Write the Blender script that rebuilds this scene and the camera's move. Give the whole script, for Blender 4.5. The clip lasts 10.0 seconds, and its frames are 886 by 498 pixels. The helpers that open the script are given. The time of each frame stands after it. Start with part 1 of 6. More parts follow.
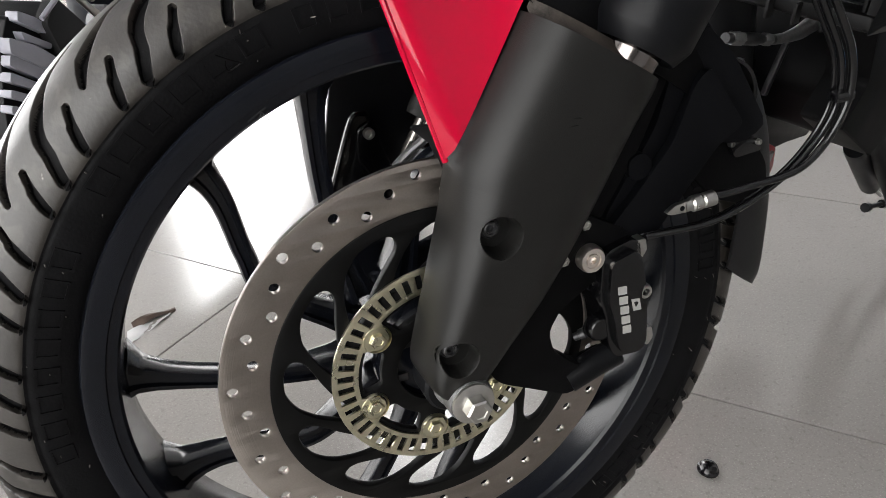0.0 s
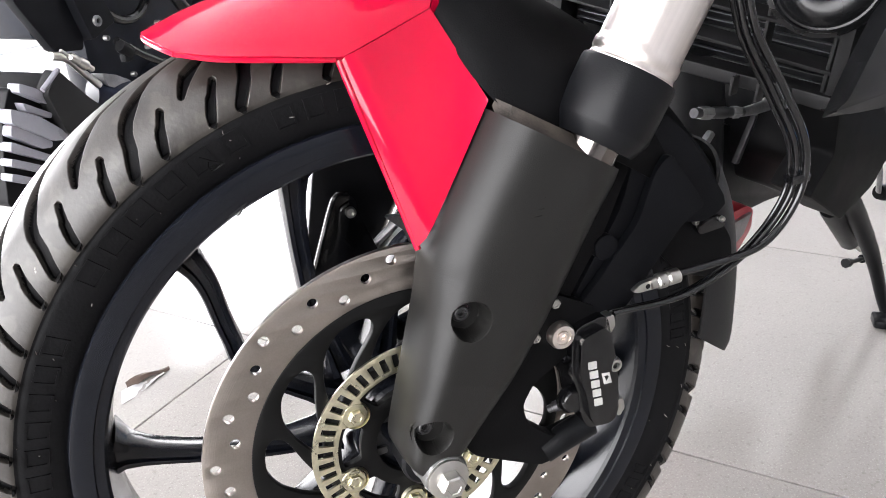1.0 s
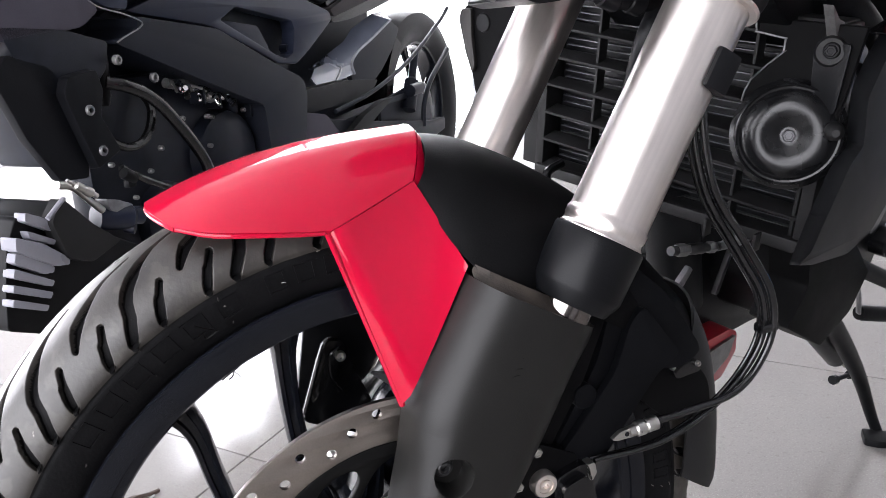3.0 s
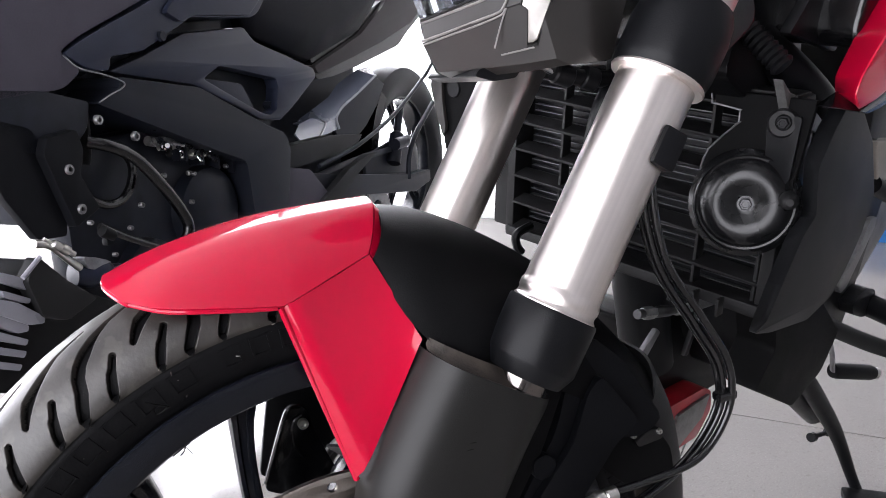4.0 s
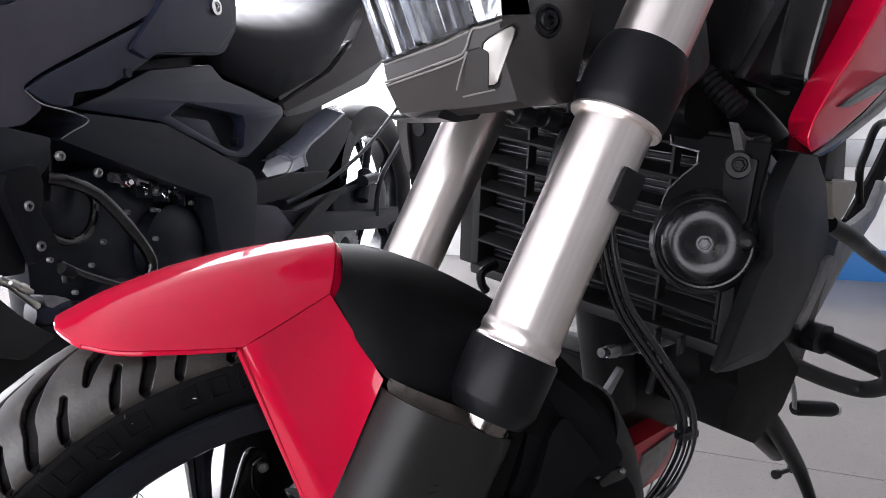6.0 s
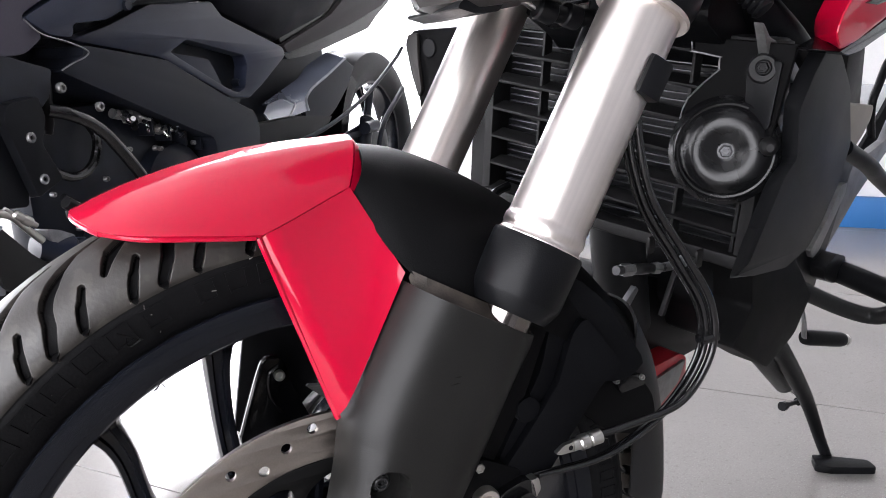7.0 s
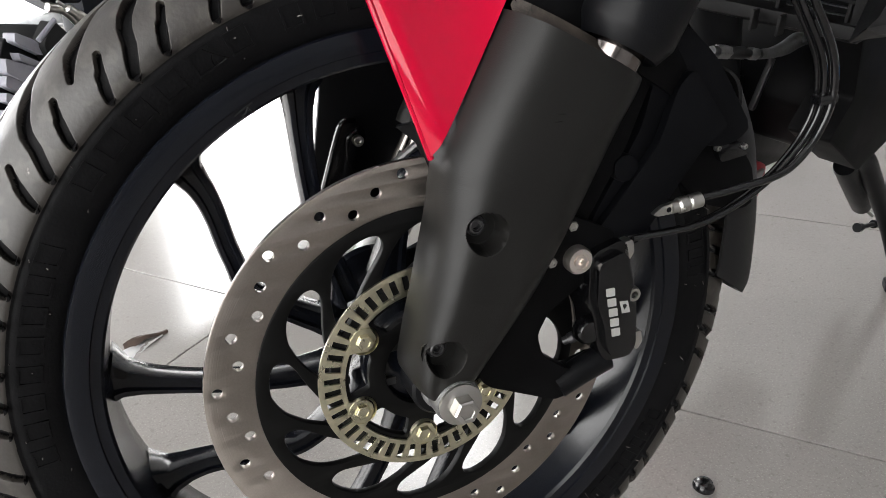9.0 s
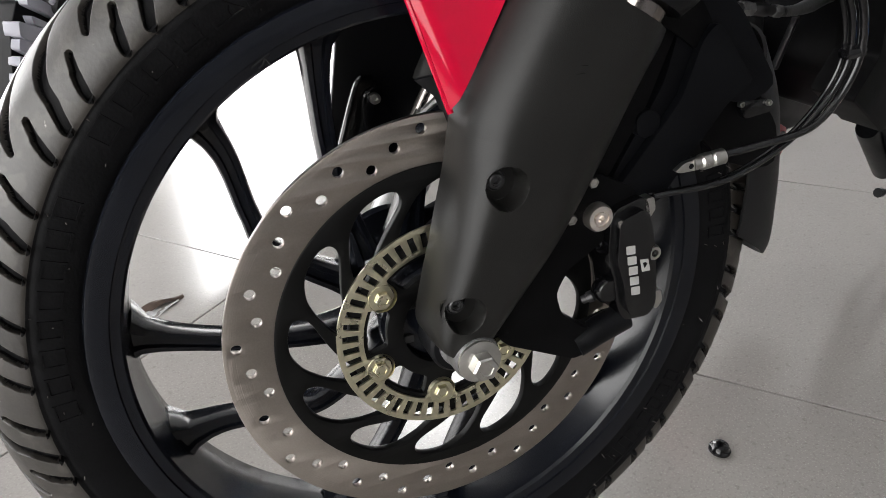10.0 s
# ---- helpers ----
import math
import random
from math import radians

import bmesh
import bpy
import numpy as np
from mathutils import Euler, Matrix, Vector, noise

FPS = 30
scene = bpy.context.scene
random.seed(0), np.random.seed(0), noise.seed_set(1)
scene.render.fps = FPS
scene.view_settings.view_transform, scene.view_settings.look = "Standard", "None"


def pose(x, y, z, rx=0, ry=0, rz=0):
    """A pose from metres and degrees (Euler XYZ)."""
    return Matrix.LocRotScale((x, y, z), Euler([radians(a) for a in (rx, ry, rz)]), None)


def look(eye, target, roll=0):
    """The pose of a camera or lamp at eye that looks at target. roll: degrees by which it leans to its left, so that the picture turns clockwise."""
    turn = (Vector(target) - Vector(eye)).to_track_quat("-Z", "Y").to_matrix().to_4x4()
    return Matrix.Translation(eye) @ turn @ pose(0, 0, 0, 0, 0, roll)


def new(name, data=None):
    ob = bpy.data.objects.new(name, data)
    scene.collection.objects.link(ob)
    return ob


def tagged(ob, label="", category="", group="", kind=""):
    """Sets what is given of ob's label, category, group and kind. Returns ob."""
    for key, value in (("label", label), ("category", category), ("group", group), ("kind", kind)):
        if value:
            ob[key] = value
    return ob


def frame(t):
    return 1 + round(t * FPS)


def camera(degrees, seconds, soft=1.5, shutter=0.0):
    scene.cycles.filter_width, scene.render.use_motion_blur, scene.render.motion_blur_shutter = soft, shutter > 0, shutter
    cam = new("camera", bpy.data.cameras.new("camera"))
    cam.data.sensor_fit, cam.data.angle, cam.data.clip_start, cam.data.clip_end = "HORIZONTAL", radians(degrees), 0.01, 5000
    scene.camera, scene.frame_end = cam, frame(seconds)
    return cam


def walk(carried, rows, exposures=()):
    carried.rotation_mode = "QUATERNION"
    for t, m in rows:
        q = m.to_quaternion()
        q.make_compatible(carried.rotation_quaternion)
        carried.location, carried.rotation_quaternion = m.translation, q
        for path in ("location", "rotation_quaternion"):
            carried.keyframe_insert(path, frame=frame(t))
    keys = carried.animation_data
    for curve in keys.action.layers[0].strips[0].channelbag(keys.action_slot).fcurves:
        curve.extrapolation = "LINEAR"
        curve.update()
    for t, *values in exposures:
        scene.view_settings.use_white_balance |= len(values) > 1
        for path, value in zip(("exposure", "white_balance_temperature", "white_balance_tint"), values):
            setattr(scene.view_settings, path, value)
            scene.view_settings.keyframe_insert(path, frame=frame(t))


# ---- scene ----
cam = camera(59.67, 10.0, 0.6)
ROWS = [
    (0, -0.1459, -0.483, 0.6328, 61.151, 3.223, -22.27),
    (0.5, -0.1343, -0.4949, 0.6486, 62.485, 3.386, -22.282),
    (1, -0.1314, -0.4989, 0.667, 64.158, 3.63, -22.438),
    (1.5, -0.1286, -0.4889, 0.677, 65.734, 3.667, -22.548),
    (2, -0.1297, -0.498, 0.6908, 67.483, 3.71, -22.538),
    (2.5, -0.1291, -0.5044, 0.7045, 69.116, 3.729, -22.551),
    (4, -0.098, -0.5211, 0.7341, 74.276, 3.697, -23.205),
    (4.5, -0.0909, -0.522, 0.7379, 75.418, 3.614, -23.854),
    (5, -0.0875, -0.5216, 0.7425, 76.348, 3.434, -24.545),
    (6.5, -0.0994, -0.523, 0.7201, 76.838, 3.167, -25.645),
    (7, -0.1098, -0.5159, 0.69, 74.065, 3.22, -25.568),
    (7.5, -0.1253, -0.5078, 0.658, 70.463, 3.313, -24.741),
    (8, -0.1353, -0.5005, 0.6271, 67.692, 3.132, -23.936),
    (8.5, -0.1394, -0.4972, 0.6157, 65.216, 2.974, -23.175),
    (9, -0.1443, -0.4954, 0.6115, 63.827, 3.275, -22.441),
    (9.5, -0.146, -0.4953, 0.6056, 62.804, 3.478, -21.984),
    (10, -0.1491, -0.4939, 0.6009, 61.793, 3.65, -21.636),
]
EXPOSURES = [
    (0.0, 0.05, 6500, 10), (0.5, 0.04, 6500, 10), (0.7, 0.28, 6450, 11), (1.0, 1.12, 6350, 13), (1.5, 1.34, 6300, 14), (2.0, 1.26, 6250, 15), (2.5, 0.78, 6200, 15),
    (4.0, 0.34, 6150, 16), (5.0, 0.10, 6150, 16), (6.5, 0.02, 6150, 16), (7.0, 0.48, 6200, 15), (7.5, 0.38, 6250, 14), (8.0, 0.18, 6400, 11), (8.5, 0.14, 6500, 10), (9.0, 0.14, 6500, 10), (10.0, 0.05, 6500, 10),
]
walk(cam, [(t, pose(x, y, z, rx, ry, rz)) for t, x, y, z, rx, ry, rz in ROWS], EXPOSURES)

# ---- light ----
world = bpy.data.worlds.new("world")
scene.world = world
world.use_nodes = True
wn = world.node_tree.nodes
sky = wn.new("ShaderNodeTexSky")
sky.sky_type, sky.sun_disc = "NISHITA", False
sky.sun_elevation, sky.sun_rotation = radians(40), radians(-30)
world.node_tree.links.new(sky.outputs[0], wn["Background"].inputs[0])
wn["Background"].inputs[1].default_value = 0.1


def window_light(name, m, w, h, watts, color=(1.0, 0.995, 1.0)):
    """Daylight that stands in a window's opening."""
    lamp = bpy.data.lights.new(name, "AREA")
    lamp.shape, lamp.size, lamp.size_y, lamp.energy, lamp.color = "RECTANGLE", w, h, watts, color
    ob = new(name, lamp)
    ob.matrix_world = m
    return ob


# the room lies along its floor tiles; metres
ZC = 3.0
ROOM = pose(0, 0, 0, 0, 0, -50.80)
window_light("window_light_north", ROOM @ look((-2.13, 2.46, 1.43), (-2.13, 0, 1.2)), 2.2, 2.6, 185)
window_light("window_light_west", ROOM @ look((-3.52, 0.34, 1.39), (0, 0.34, 1.16)), 4.0, 2.68, 186)
window_light("window_light_south", ROOM @ look((-0.8, -2.52, 1.35), (-0.8, 0, 1.2)), 3.9, 2.4, 46)

# ---- frames of the parts ----
FRONT = Matrix(((1, 0, 0, 0), (0, 0.99895, 0.0458, 0), (0, -0.0458, 0.99895, 0.2977), (0, 0, 0, 1)))
BODY = pose(0, 0, 0.2977) @ pose(0, 0, 0, 0, 0, 20) @ pose(0, 0, 0, 6.6, 0, 0)
SECOND = pose(0, 1.0, 0) @ pose(0, 0, 0, 0, 0, 45)
ONE = Matrix.Identity(4)


# ---- materials ----
def material(name, base, rough=0.5, metal=0.0, coat=0.0, vary=0.12, scale=40.0, fine=400.0, bump=0.05, spec=0.4, tint=None, rough_vary=0.1):
    """A painted, moulded or metal surface with stains at one scale and grain at another."""
    m = bpy.data.materials.new(name)
    m.use_nodes = True
    nt = m.node_tree
    p = nt.nodes["Principled BSDF"]
    link = nt.links.new
    co = nt.nodes.new("ShaderNodeTexCoord")
    big, small = nt.nodes.new("ShaderNodeTexNoise"), nt.nodes.new("ShaderNodeTexNoise")
    big.inputs["Scale"].default_value, small.inputs["Scale"].default_value = scale, fine
    big.inputs["Detail"].default_value, small.inputs["Detail"].default_value = 5, 2
    for n in (big, small):
        link(co.outputs["Object"], n.inputs["Vector"])
    mix = nt.nodes.new("ShaderNodeMix")
    mix.data_type = "RGBA"
    lo = tint or tuple(c * (1 - 2 * vary) for c in base)
    mix.inputs[6].default_value, mix.inputs[7].default_value = (*lo, 1), (*(min(1, c * (1 + vary)) for c in base), 1)
    add = nt.nodes.new("ShaderNodeMath")
    add.operation = "MULTIPLY_ADD"
    link(small.outputs["Fac"], add.inputs[0])
    add.inputs[1].default_value = 0.35
    link(big.outputs["Fac"], add.inputs[2])
    ramp = nt.nodes.new("ShaderNodeMapRange")
    ramp.inputs["From Min"].default_value, ramp.inputs["From Max"].default_value = 0.4, 0.95
    link(add.outputs[0], ramp.inputs["Value"])
    link(ramp.outputs[0], mix.inputs[0])
    link(mix.outputs[2], p.inputs["Base Color"])
    rr = nt.nodes.new("ShaderNodeMapRange")
    rr.inputs["To Min"].default_value, rr.inputs["To Max"].default_value = max(0.02, rough - rough_vary), min(1, rough + rough_vary)
    link(big.outputs["Fac"], rr.inputs["Value"])
    link(rr.outputs[0], p.inputs["Roughness"])
    p.inputs["Metallic"].default_value = metal
    p.inputs["Specular IOR Level"].default_value = spec
    p.inputs["Coat Weight"].default_value = coat
    p.inputs["Coat Roughness"].default_value = 0.04
    if bump:
        b = nt.nodes.new("ShaderNodeBump")
        b.inputs["Strength"].default_value, b.inputs["Distance"].default_value = bump, 0.001
        link(small.outputs["Fac"], b.inputs["Height"])
        link(b.outputs[0], p.inputs["Normal"])
    return m


def brushed(name, base, rough):
    """Turned metal: fine rings round the part's own y axis, with stretched highlights."""
    m = material(name, base, rough, 1.0, vary=0.10, scale=26, fine=900, bump=0.0, rough_vary=0.06)
    nt = m.node_tree
    p = nt.nodes["Principled BSDF"]
    co, sep, comb, rings = (nt.nodes.new("ShaderNode" + k) for k in ("TexCoord", "SeparateXYZ", "CombineXYZ", "TexNoise"))
    length = nt.nodes.new("ShaderNodeVectorMath")
    length.operation = "LENGTH"
    nt.links.new(co.outputs["Object"], sep.inputs[0])
    nt.links.new(sep.outputs["X"], comb.inputs["X"])
    nt.links.new(sep.outputs["Z"], comb.inputs["Y"])
    nt.links.new(comb.outputs[0], length.inputs[0])
    rings.noise_dimensions = "1D"
    nt.links.new(length.outputs["Value"], rings.inputs["W"])
    rings.inputs["Scale"].default_value, rings.inputs["Detail"].default_value = 900, 4
    b = nt.nodes.new("ShaderNodeBump")
    b.inputs["Strength"].default_value, b.inputs["Distance"].default_value = 0.25, 0.0004
    nt.links.new(rings.outputs["Fac"], b.inputs["Height"])
    nt.links.new(b.outputs[0], p.inputs["Normal"])
    tan = nt.nodes.new("ShaderNodeTangent")
    tan.direction_type, tan.axis = "RADIAL", "Y"
    nt.links.new(tan.outputs[0], p.inputs["Tangent"])
    p.inputs["Anisotropic"].default_value = 0.7
    return m


RUBBER = material("tyre_rubber", (0.0195, 0.0165, 0.0136), 0.41, vary=0.3, scale=30, fine=420, bump=0.12, tint=(0.0090, 0.0078, 0.0065), spec=0.58, rough_vary=0.18)


def dusty(m, color, scale, lo, fac):
    """Sparse dust specks and pale scuffs over a dark surface."""
    nt = m.node_tree
    p = nt.nodes["Principled BSDF"]
    co, n, mr, mx = (nt.nodes.new("ShaderNode" + k) for k in ("TexCoord", "TexNoise", "MapRange", "Mix"))
    n.inputs["Scale"].default_value, n.inputs["Detail"].default_value = scale, 3
    mr.inputs["From Min"].default_value, mr.inputs["From Max"].default_value, mr.inputs["To Max"].default_value = lo, lo + 0.05, fac
    mx.data_type = "RGBA"
    link = nt.links.new
    link(co.outputs["Object"], n.inputs["Vector"])
    link(n.outputs["Fac"], mr.inputs["Value"])
    link(mr.outputs[0], mx.inputs[0])
    link(p.inputs["Base Color"].links[0].from_socket, mx.inputs[6])
    mx.inputs[7].default_value = (*color, 1)
    link(mx.outputs[2], p.inputs["Base Color"])
    return m


dusty(dusty(RUBBER, (0.05, 0.045, 0.038), 45, 0.56, 0.5), (0.30, 0.28, 0.25), 260, 0.735, 0.9)
SIDEWALL = material("sidewall_and_groove_shade_rubber", (0.0045, 0.0045, 0.005), 0.46, vary=0.2, scale=30, fine=500, bump=0.15, spec=0.08)
HAIR = material("rubber_hair", (0.16, 0.145, 0.13), 0.6, vary=0.3, scale=200, bump=0.0)
dusty(SIDEWALL, (0.10, 0.10, 0.10), 330, 0.755, 0.8)
RIM = material("black_rim_paint", (0.0044, 0.0052, 0.0078), 0.20, vary=0.15, bump=0.03, scale=25, fine=700, spec=0.27, rough_vary=0.05)
DISC = brushed("brake_disc_steel", (0.335, 0.300, 0.272), 0.36)
CARRIER = material("black_anodised", (0.003, 0.003, 0.003), 0.42, vary=0.2, spec=0.12)
ZINC = material("yellow_zinc_steel", (0.62, 0.58, 0.42), 0.3, 1.0, vary=0.15, scale=90, bump=0.05, tint=(0.45, 0.43, 0.33))
STEEL = material("bright_steel", (0.50, 0.49, 0.465), 0.32, 1.0, vary=0.05, scale=120, bump=0.03)
GREYCAST = material("grey_cast_alloy", (0.25, 0.25, 0.25), 0.45, 0.8, vary=0.2, scale=60, bump=0.15)
SILVER = material("champagne_anodised", (0.78, 0.72, 0.675), 0.34, 1.0, vary=0.015, scale=15, fine=300, bump=0.0, rough_vary=0.03)


def drawn(m, axis, scale=420.0, tone=0.05, rough=0.025):
    """Adds fine streaks that run along an axis, as on a drawn or polished tube."""
    nt = m.node_tree
    p = nt.nodes["Principled BSDF"]
    co, dot, mul, away, n, mr, tone_mix = (nt.nodes.new("ShaderNode" + k) for k in ("TexCoord", "VectorMath", "VectorMath", "VectorMath", "TexNoise", "MapRange", "Mix"))
    dot.operation, mul.operation, away.operation = "DOT_PRODUCT", "SCALE", "SUBTRACT"
    dot.inputs[1].default_value = mul.inputs[0].default_value = axis
    link = nt.links.new
    link(co.outputs["Object"], dot.inputs[0])
    link(dot.outputs["Value"], mul.inputs["Scale"])
    link(co.outputs["Object"], away.inputs[0])
    link(mul.outputs[0], away.inputs[1])
    link(away.outputs[0], n.inputs["Vector"])
    n.inputs["Scale"].default_value, n.inputs["Detail"].default_value = scale, 3
    tone_mix.data_type, tone_mix.blend_type = "RGBA", "MULTIPLY"
    tone_mix.inputs[0].default_value = 1.0
    mr.inputs["From Min"].default_value, mr.inputs["From Max"].default_value = 0.3, 0.7
    mr.inputs["To Min"].default_value, mr.inputs["To Max"].default_value = 1 - tone, 1 + tone * 0.4
    link(n.outputs["Fac"], mr.inputs["Value"])
    link(p.inputs["Base Color"].links[0].from_socket, tone_mix.inputs[6])
    link(mr.outputs[0], tone_mix.inputs[7])
    link(tone_mix.outputs[2], p.inputs["Base Color"])
    b = nt.nodes.new("ShaderNodeBump")
    b.inputs["Strength"].default_value, b.inputs["Distance"].default_value = rough, 0.001
    link(n.outputs["Fac"], b.inputs["Height"])
    link(b.outputs[0], p.inputs["Normal"])
    return m


FORKTUBE = drawn(material("champagne_fork_anodised", (0.80, 0.74, 0.70), 0.30, 1.0, vary=0.015, scale=15, fine=300, bump=0.0, rough_vary=0.03), FRONT.to_3x3() @ Vector((0.617, 0, 1)).normalized())
CHROME = material("chrome_tube", (0.7, 0.7, 0.7), 0.08, 1.0, vary=0.03, bump=0.0, rough_vary=0.02)
GUARD = material("grey_black_moulded_plastic", (0.0074, 0.0072, 0.0067), 0.44, vary=0.14, scale=14, fine=1500, bump=0.10, spec=0.28)
LAMPSHELL = material("warm_grey_moulded_plastic", (0.0200, 0.0182, 0.0172), 0.42, vary=0.12, scale=14, fine=1500, bump=0.08, spec=0.32)
# Pale grey that paints the highlights along the headlight's rounded edges.
LAMPEDGE = material("painted_highlight_edge", (0.16, 0.152, 0.145), 0.38, vary=0.1, bump=0.0, spec=0.4)
REFLECTOR = material("headlight_reflector", (0.36, 0.375, 0.40), 0.10, 1.0, vary=0.3, scale=60, bump=0.0)
BADGE = material("satin_silver_paint", (0.40, 0.385, 0.36), 0.42, 0.6, vary=0.03, scale=15, bump=0.0)
PLASTIC = material("black_satin_plastic", (0.0042, 0.0044, 0.0052), 0.38, vary=0.15, scale=20, fine=900, bump=0.1, spec=0.14)
SHROUD = material("grey_black_satin_plastic", (0.0062, 0.0066, 0.0076), 0.44, vary=0.12, scale=18, fine=900, bump=0.10, spec=0.18)
STRUT = material("black_moulded_strut", (0.0030, 0.0032, 0.0040), 0.46, vary=0.2, scale=25, fine=900, bump=0.12, spec=0.08)
# Darker copy of the black plastic; its colour holds the shade between parts.
SHADE_BLACK = material("shade_black_plastic", (0.0026, 0.0026, 0.0029), 0.55, vary=0.2, scale=30, fine=900, bump=0.15, spec=0.07)
MATT = material("black_matt_plastic", (0.010, 0.010, 0.0105), 0.50, vary=0.15, scale=18, fine=900, bump=0.15, spec=0.22)
GLOSS = material("black_gloss_paint", (0.0025, 0.0025, 0.003), 0.22, vary=0.1, scale=20, coat=0.25, bump=0.0, spec=0.35)
RED = material("red_gloss_paint", (0.378, 0.0014, 0.0215), 0.42, vary=0.03, scale=9, fine=500, coat=0.65, bump=0.01, rough_vary=0.03, spec=0.02)
HOSE = material("black_rubber_hose", (0.004, 0.004, 0.0045), 0.17, vary=0.15, scale=60, bump=0.03, spec=0.55)
HORNPAINT = material("horn_black_paint", (0.0062, 0.0063, 0.0070), 0.27, vary=0.1, scale=30, bump=0.0, spec=0.34)
COREFIN = material("radiator_core", (0.11, 0.11, 0.115), 0.35, 0.8, vary=0.2, scale=80, bump=0.0)
CREAM = material("beige_plastic", (0.22, 0.20, 0.175), 0.5, vary=0.1, scale=30, bump=0.05)
DUSTBROWN = material("dusty_black_plastic", (0.045, 0.037, 0.031), 0.7, vary=0.4, scale=60, fine=600, bump=0.2, spec=0.2, tint=(0.012, 0.011, 0.010))
SLIDER = material("hard_chrome", (0.20, 0.18, 0.17), 0.12, 1.0, vary=0.04, scale=40, bump=0.0, rough_vary=0.03)
DARKSTEEL = material("dark_steel", (0.06, 0.06, 0.062), 0.35, 0.7, vary=0.15, scale=80, bump=0.05)
SCRAP = material("brown_paper", (0.06, 0.04, 0.03), 0.7, vary=0.3, scale=60, bump=0.3)
PALE = material("pale_plastic", (0.45, 0.45, 0.45), 0.4, vary=0.1, scale=40, bump=0.1)
WHITEPRINT = material("white_print", (0.34, 0.335, 0.32), 0.5, vary=0.05, bump=0.0)
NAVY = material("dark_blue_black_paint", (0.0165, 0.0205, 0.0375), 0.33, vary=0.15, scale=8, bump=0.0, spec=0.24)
SEAT = material("seat_vinyl", (0.0052, 0.0056, 0.0090), 0.44, vary=0.15, scale=12, fine=800, bump=0.08, spec=0.065)
TYRE2 = material("rear_tyre_rubber", (0.009, 0.0092, 0.0105), 0.42, vary=0.2, scale=30, fine=700, bump=0.12, spec=0.22)
COWL = material("dark_cowl_plastic", (0.0060, 0.0064, 0.0082), 0.5, vary=0.2, scale=30, fine=700, bump=0.1, spec=0.10)
FRAMECOVER = material("dark_frame_cover_plastic", (0.0092, 0.0108, 0.0165), 0.40, vary=0.15, scale=12, fine=700, bump=0.05, spec=0.17)
LILAC = material("pale_lilac_grey_paint", (0.22, 0.22, 0.25), 0.3, vary=0.06, scale=12, bump=0.0, spec=0.4)
# Blue-grey base stands for the sky reflected in a dark glossy guard.
ARMPAINT = material("painted_sheen_gloss", (0.125, 0.14, 0.185), 0.24, vary=0.08, scale=10, bump=0.0, spec=0.7, coat=0.6)
# Pale base paints the glint along the guard's rounded edges.
ARMRIM = material("painted_glint_edge", (0.30, 0.31, 0.34), 0.2, vary=0.1, bump=0.0, spec=0.5)
TAILBROWN = material("dark_bronze_paint", (0.020, 0.0165, 0.0175), 0.42, vary=0.1, scale=10, bump=0.0, spec=0.2)
BROWN = material("bronze_grey_paint", (0.060, 0.0560, 0.0720), 0.5, 0.0, vary=0.1, scale=10, bump=0.0, spec=0.12)
ALLOY = material("cast_alloy_fins", (0.22, 0.22, 0.23), 0.42, 0.7, vary=0.2, scale=40, bump=0.1)
ENGINE = material("engine_black_paint", (0.0042, 0.0044, 0.0052), 0.40, 0.0, vary=0.25, scale=50, bump=0.15, spec=0.12)
# Lighter, bluer engine black: haze over the second motorcycle is put into its colour.
ENGINE2 = material("hazed_engine_black", (0.0090, 0.0110, 0.0175), 0.42, vary=0.25, scale=40, bump=0.12, spec=0.20)
REDDULL = material("red_body_plastic", (0.35, 0.01, 0.02), 0.35, vary=0.08, bump=0.0, coat=0.4)
INNER = material("grey_wall_paint", (0.22, 0.22, 0.225), 0.7, vary=0.06, scale=3, fine=200, bump=0.05)
CEILING = material("white_ceiling_paint", (0.52, 0.52, 0.53), 0.8, vary=0.05, scale=2, fine=150, bump=0.05)
WALL = material("white_wall_paint", (0.84, 0.84, 0.83), 0.7, vary=0.04, scale=3, fine=200, bump=0.05)
BLUE = material("blue_paint", (0.03, 0.16, 0.42), 0.45, vary=0.08, scale=5, bump=0.0)
FRAMEGREY = material("grey_window_frame", (0.35, 0.36, 0.37), 0.4, 0.6, vary=0.08, bump=0.0)
GROUT = material("tile_joint", (0.055, 0.052, 0.049), 0.8, vary=0.2, bump=0.1)


def clear_material(name, color=(1, 1, 1), rough=0.02):
    m = bpy.data.materials.new(name)
    m.use_nodes = True
    p = m.node_tree.nodes["Principled BSDF"]
    p.inputs["Base Color"].default_value = (*color, 1)
    p.inputs["Transmission Weight"].default_value, p.inputs["Roughness"].default_value, p.inputs["IOR"].default_value = 1.0, rough, 1.45
    return m


LENS = clear_material("clear_lens")


def glow_material(name, color, strength):
    m = bpy.data.materials.new(name)
    m.use_nodes = True
    p = m.node_tree.nodes["Principled BSDF"]
    p.inputs["Base Color"].default_value = (0, 0, 0, 1)
    p.inputs["Emission Color"].default_value, p.inputs["Emission Strength"].default_value = (*color, 1), strength
    return m


OUTSIDE = glow_material("bright_daylight", (1.0, 0.99, 0.97), 5.0)


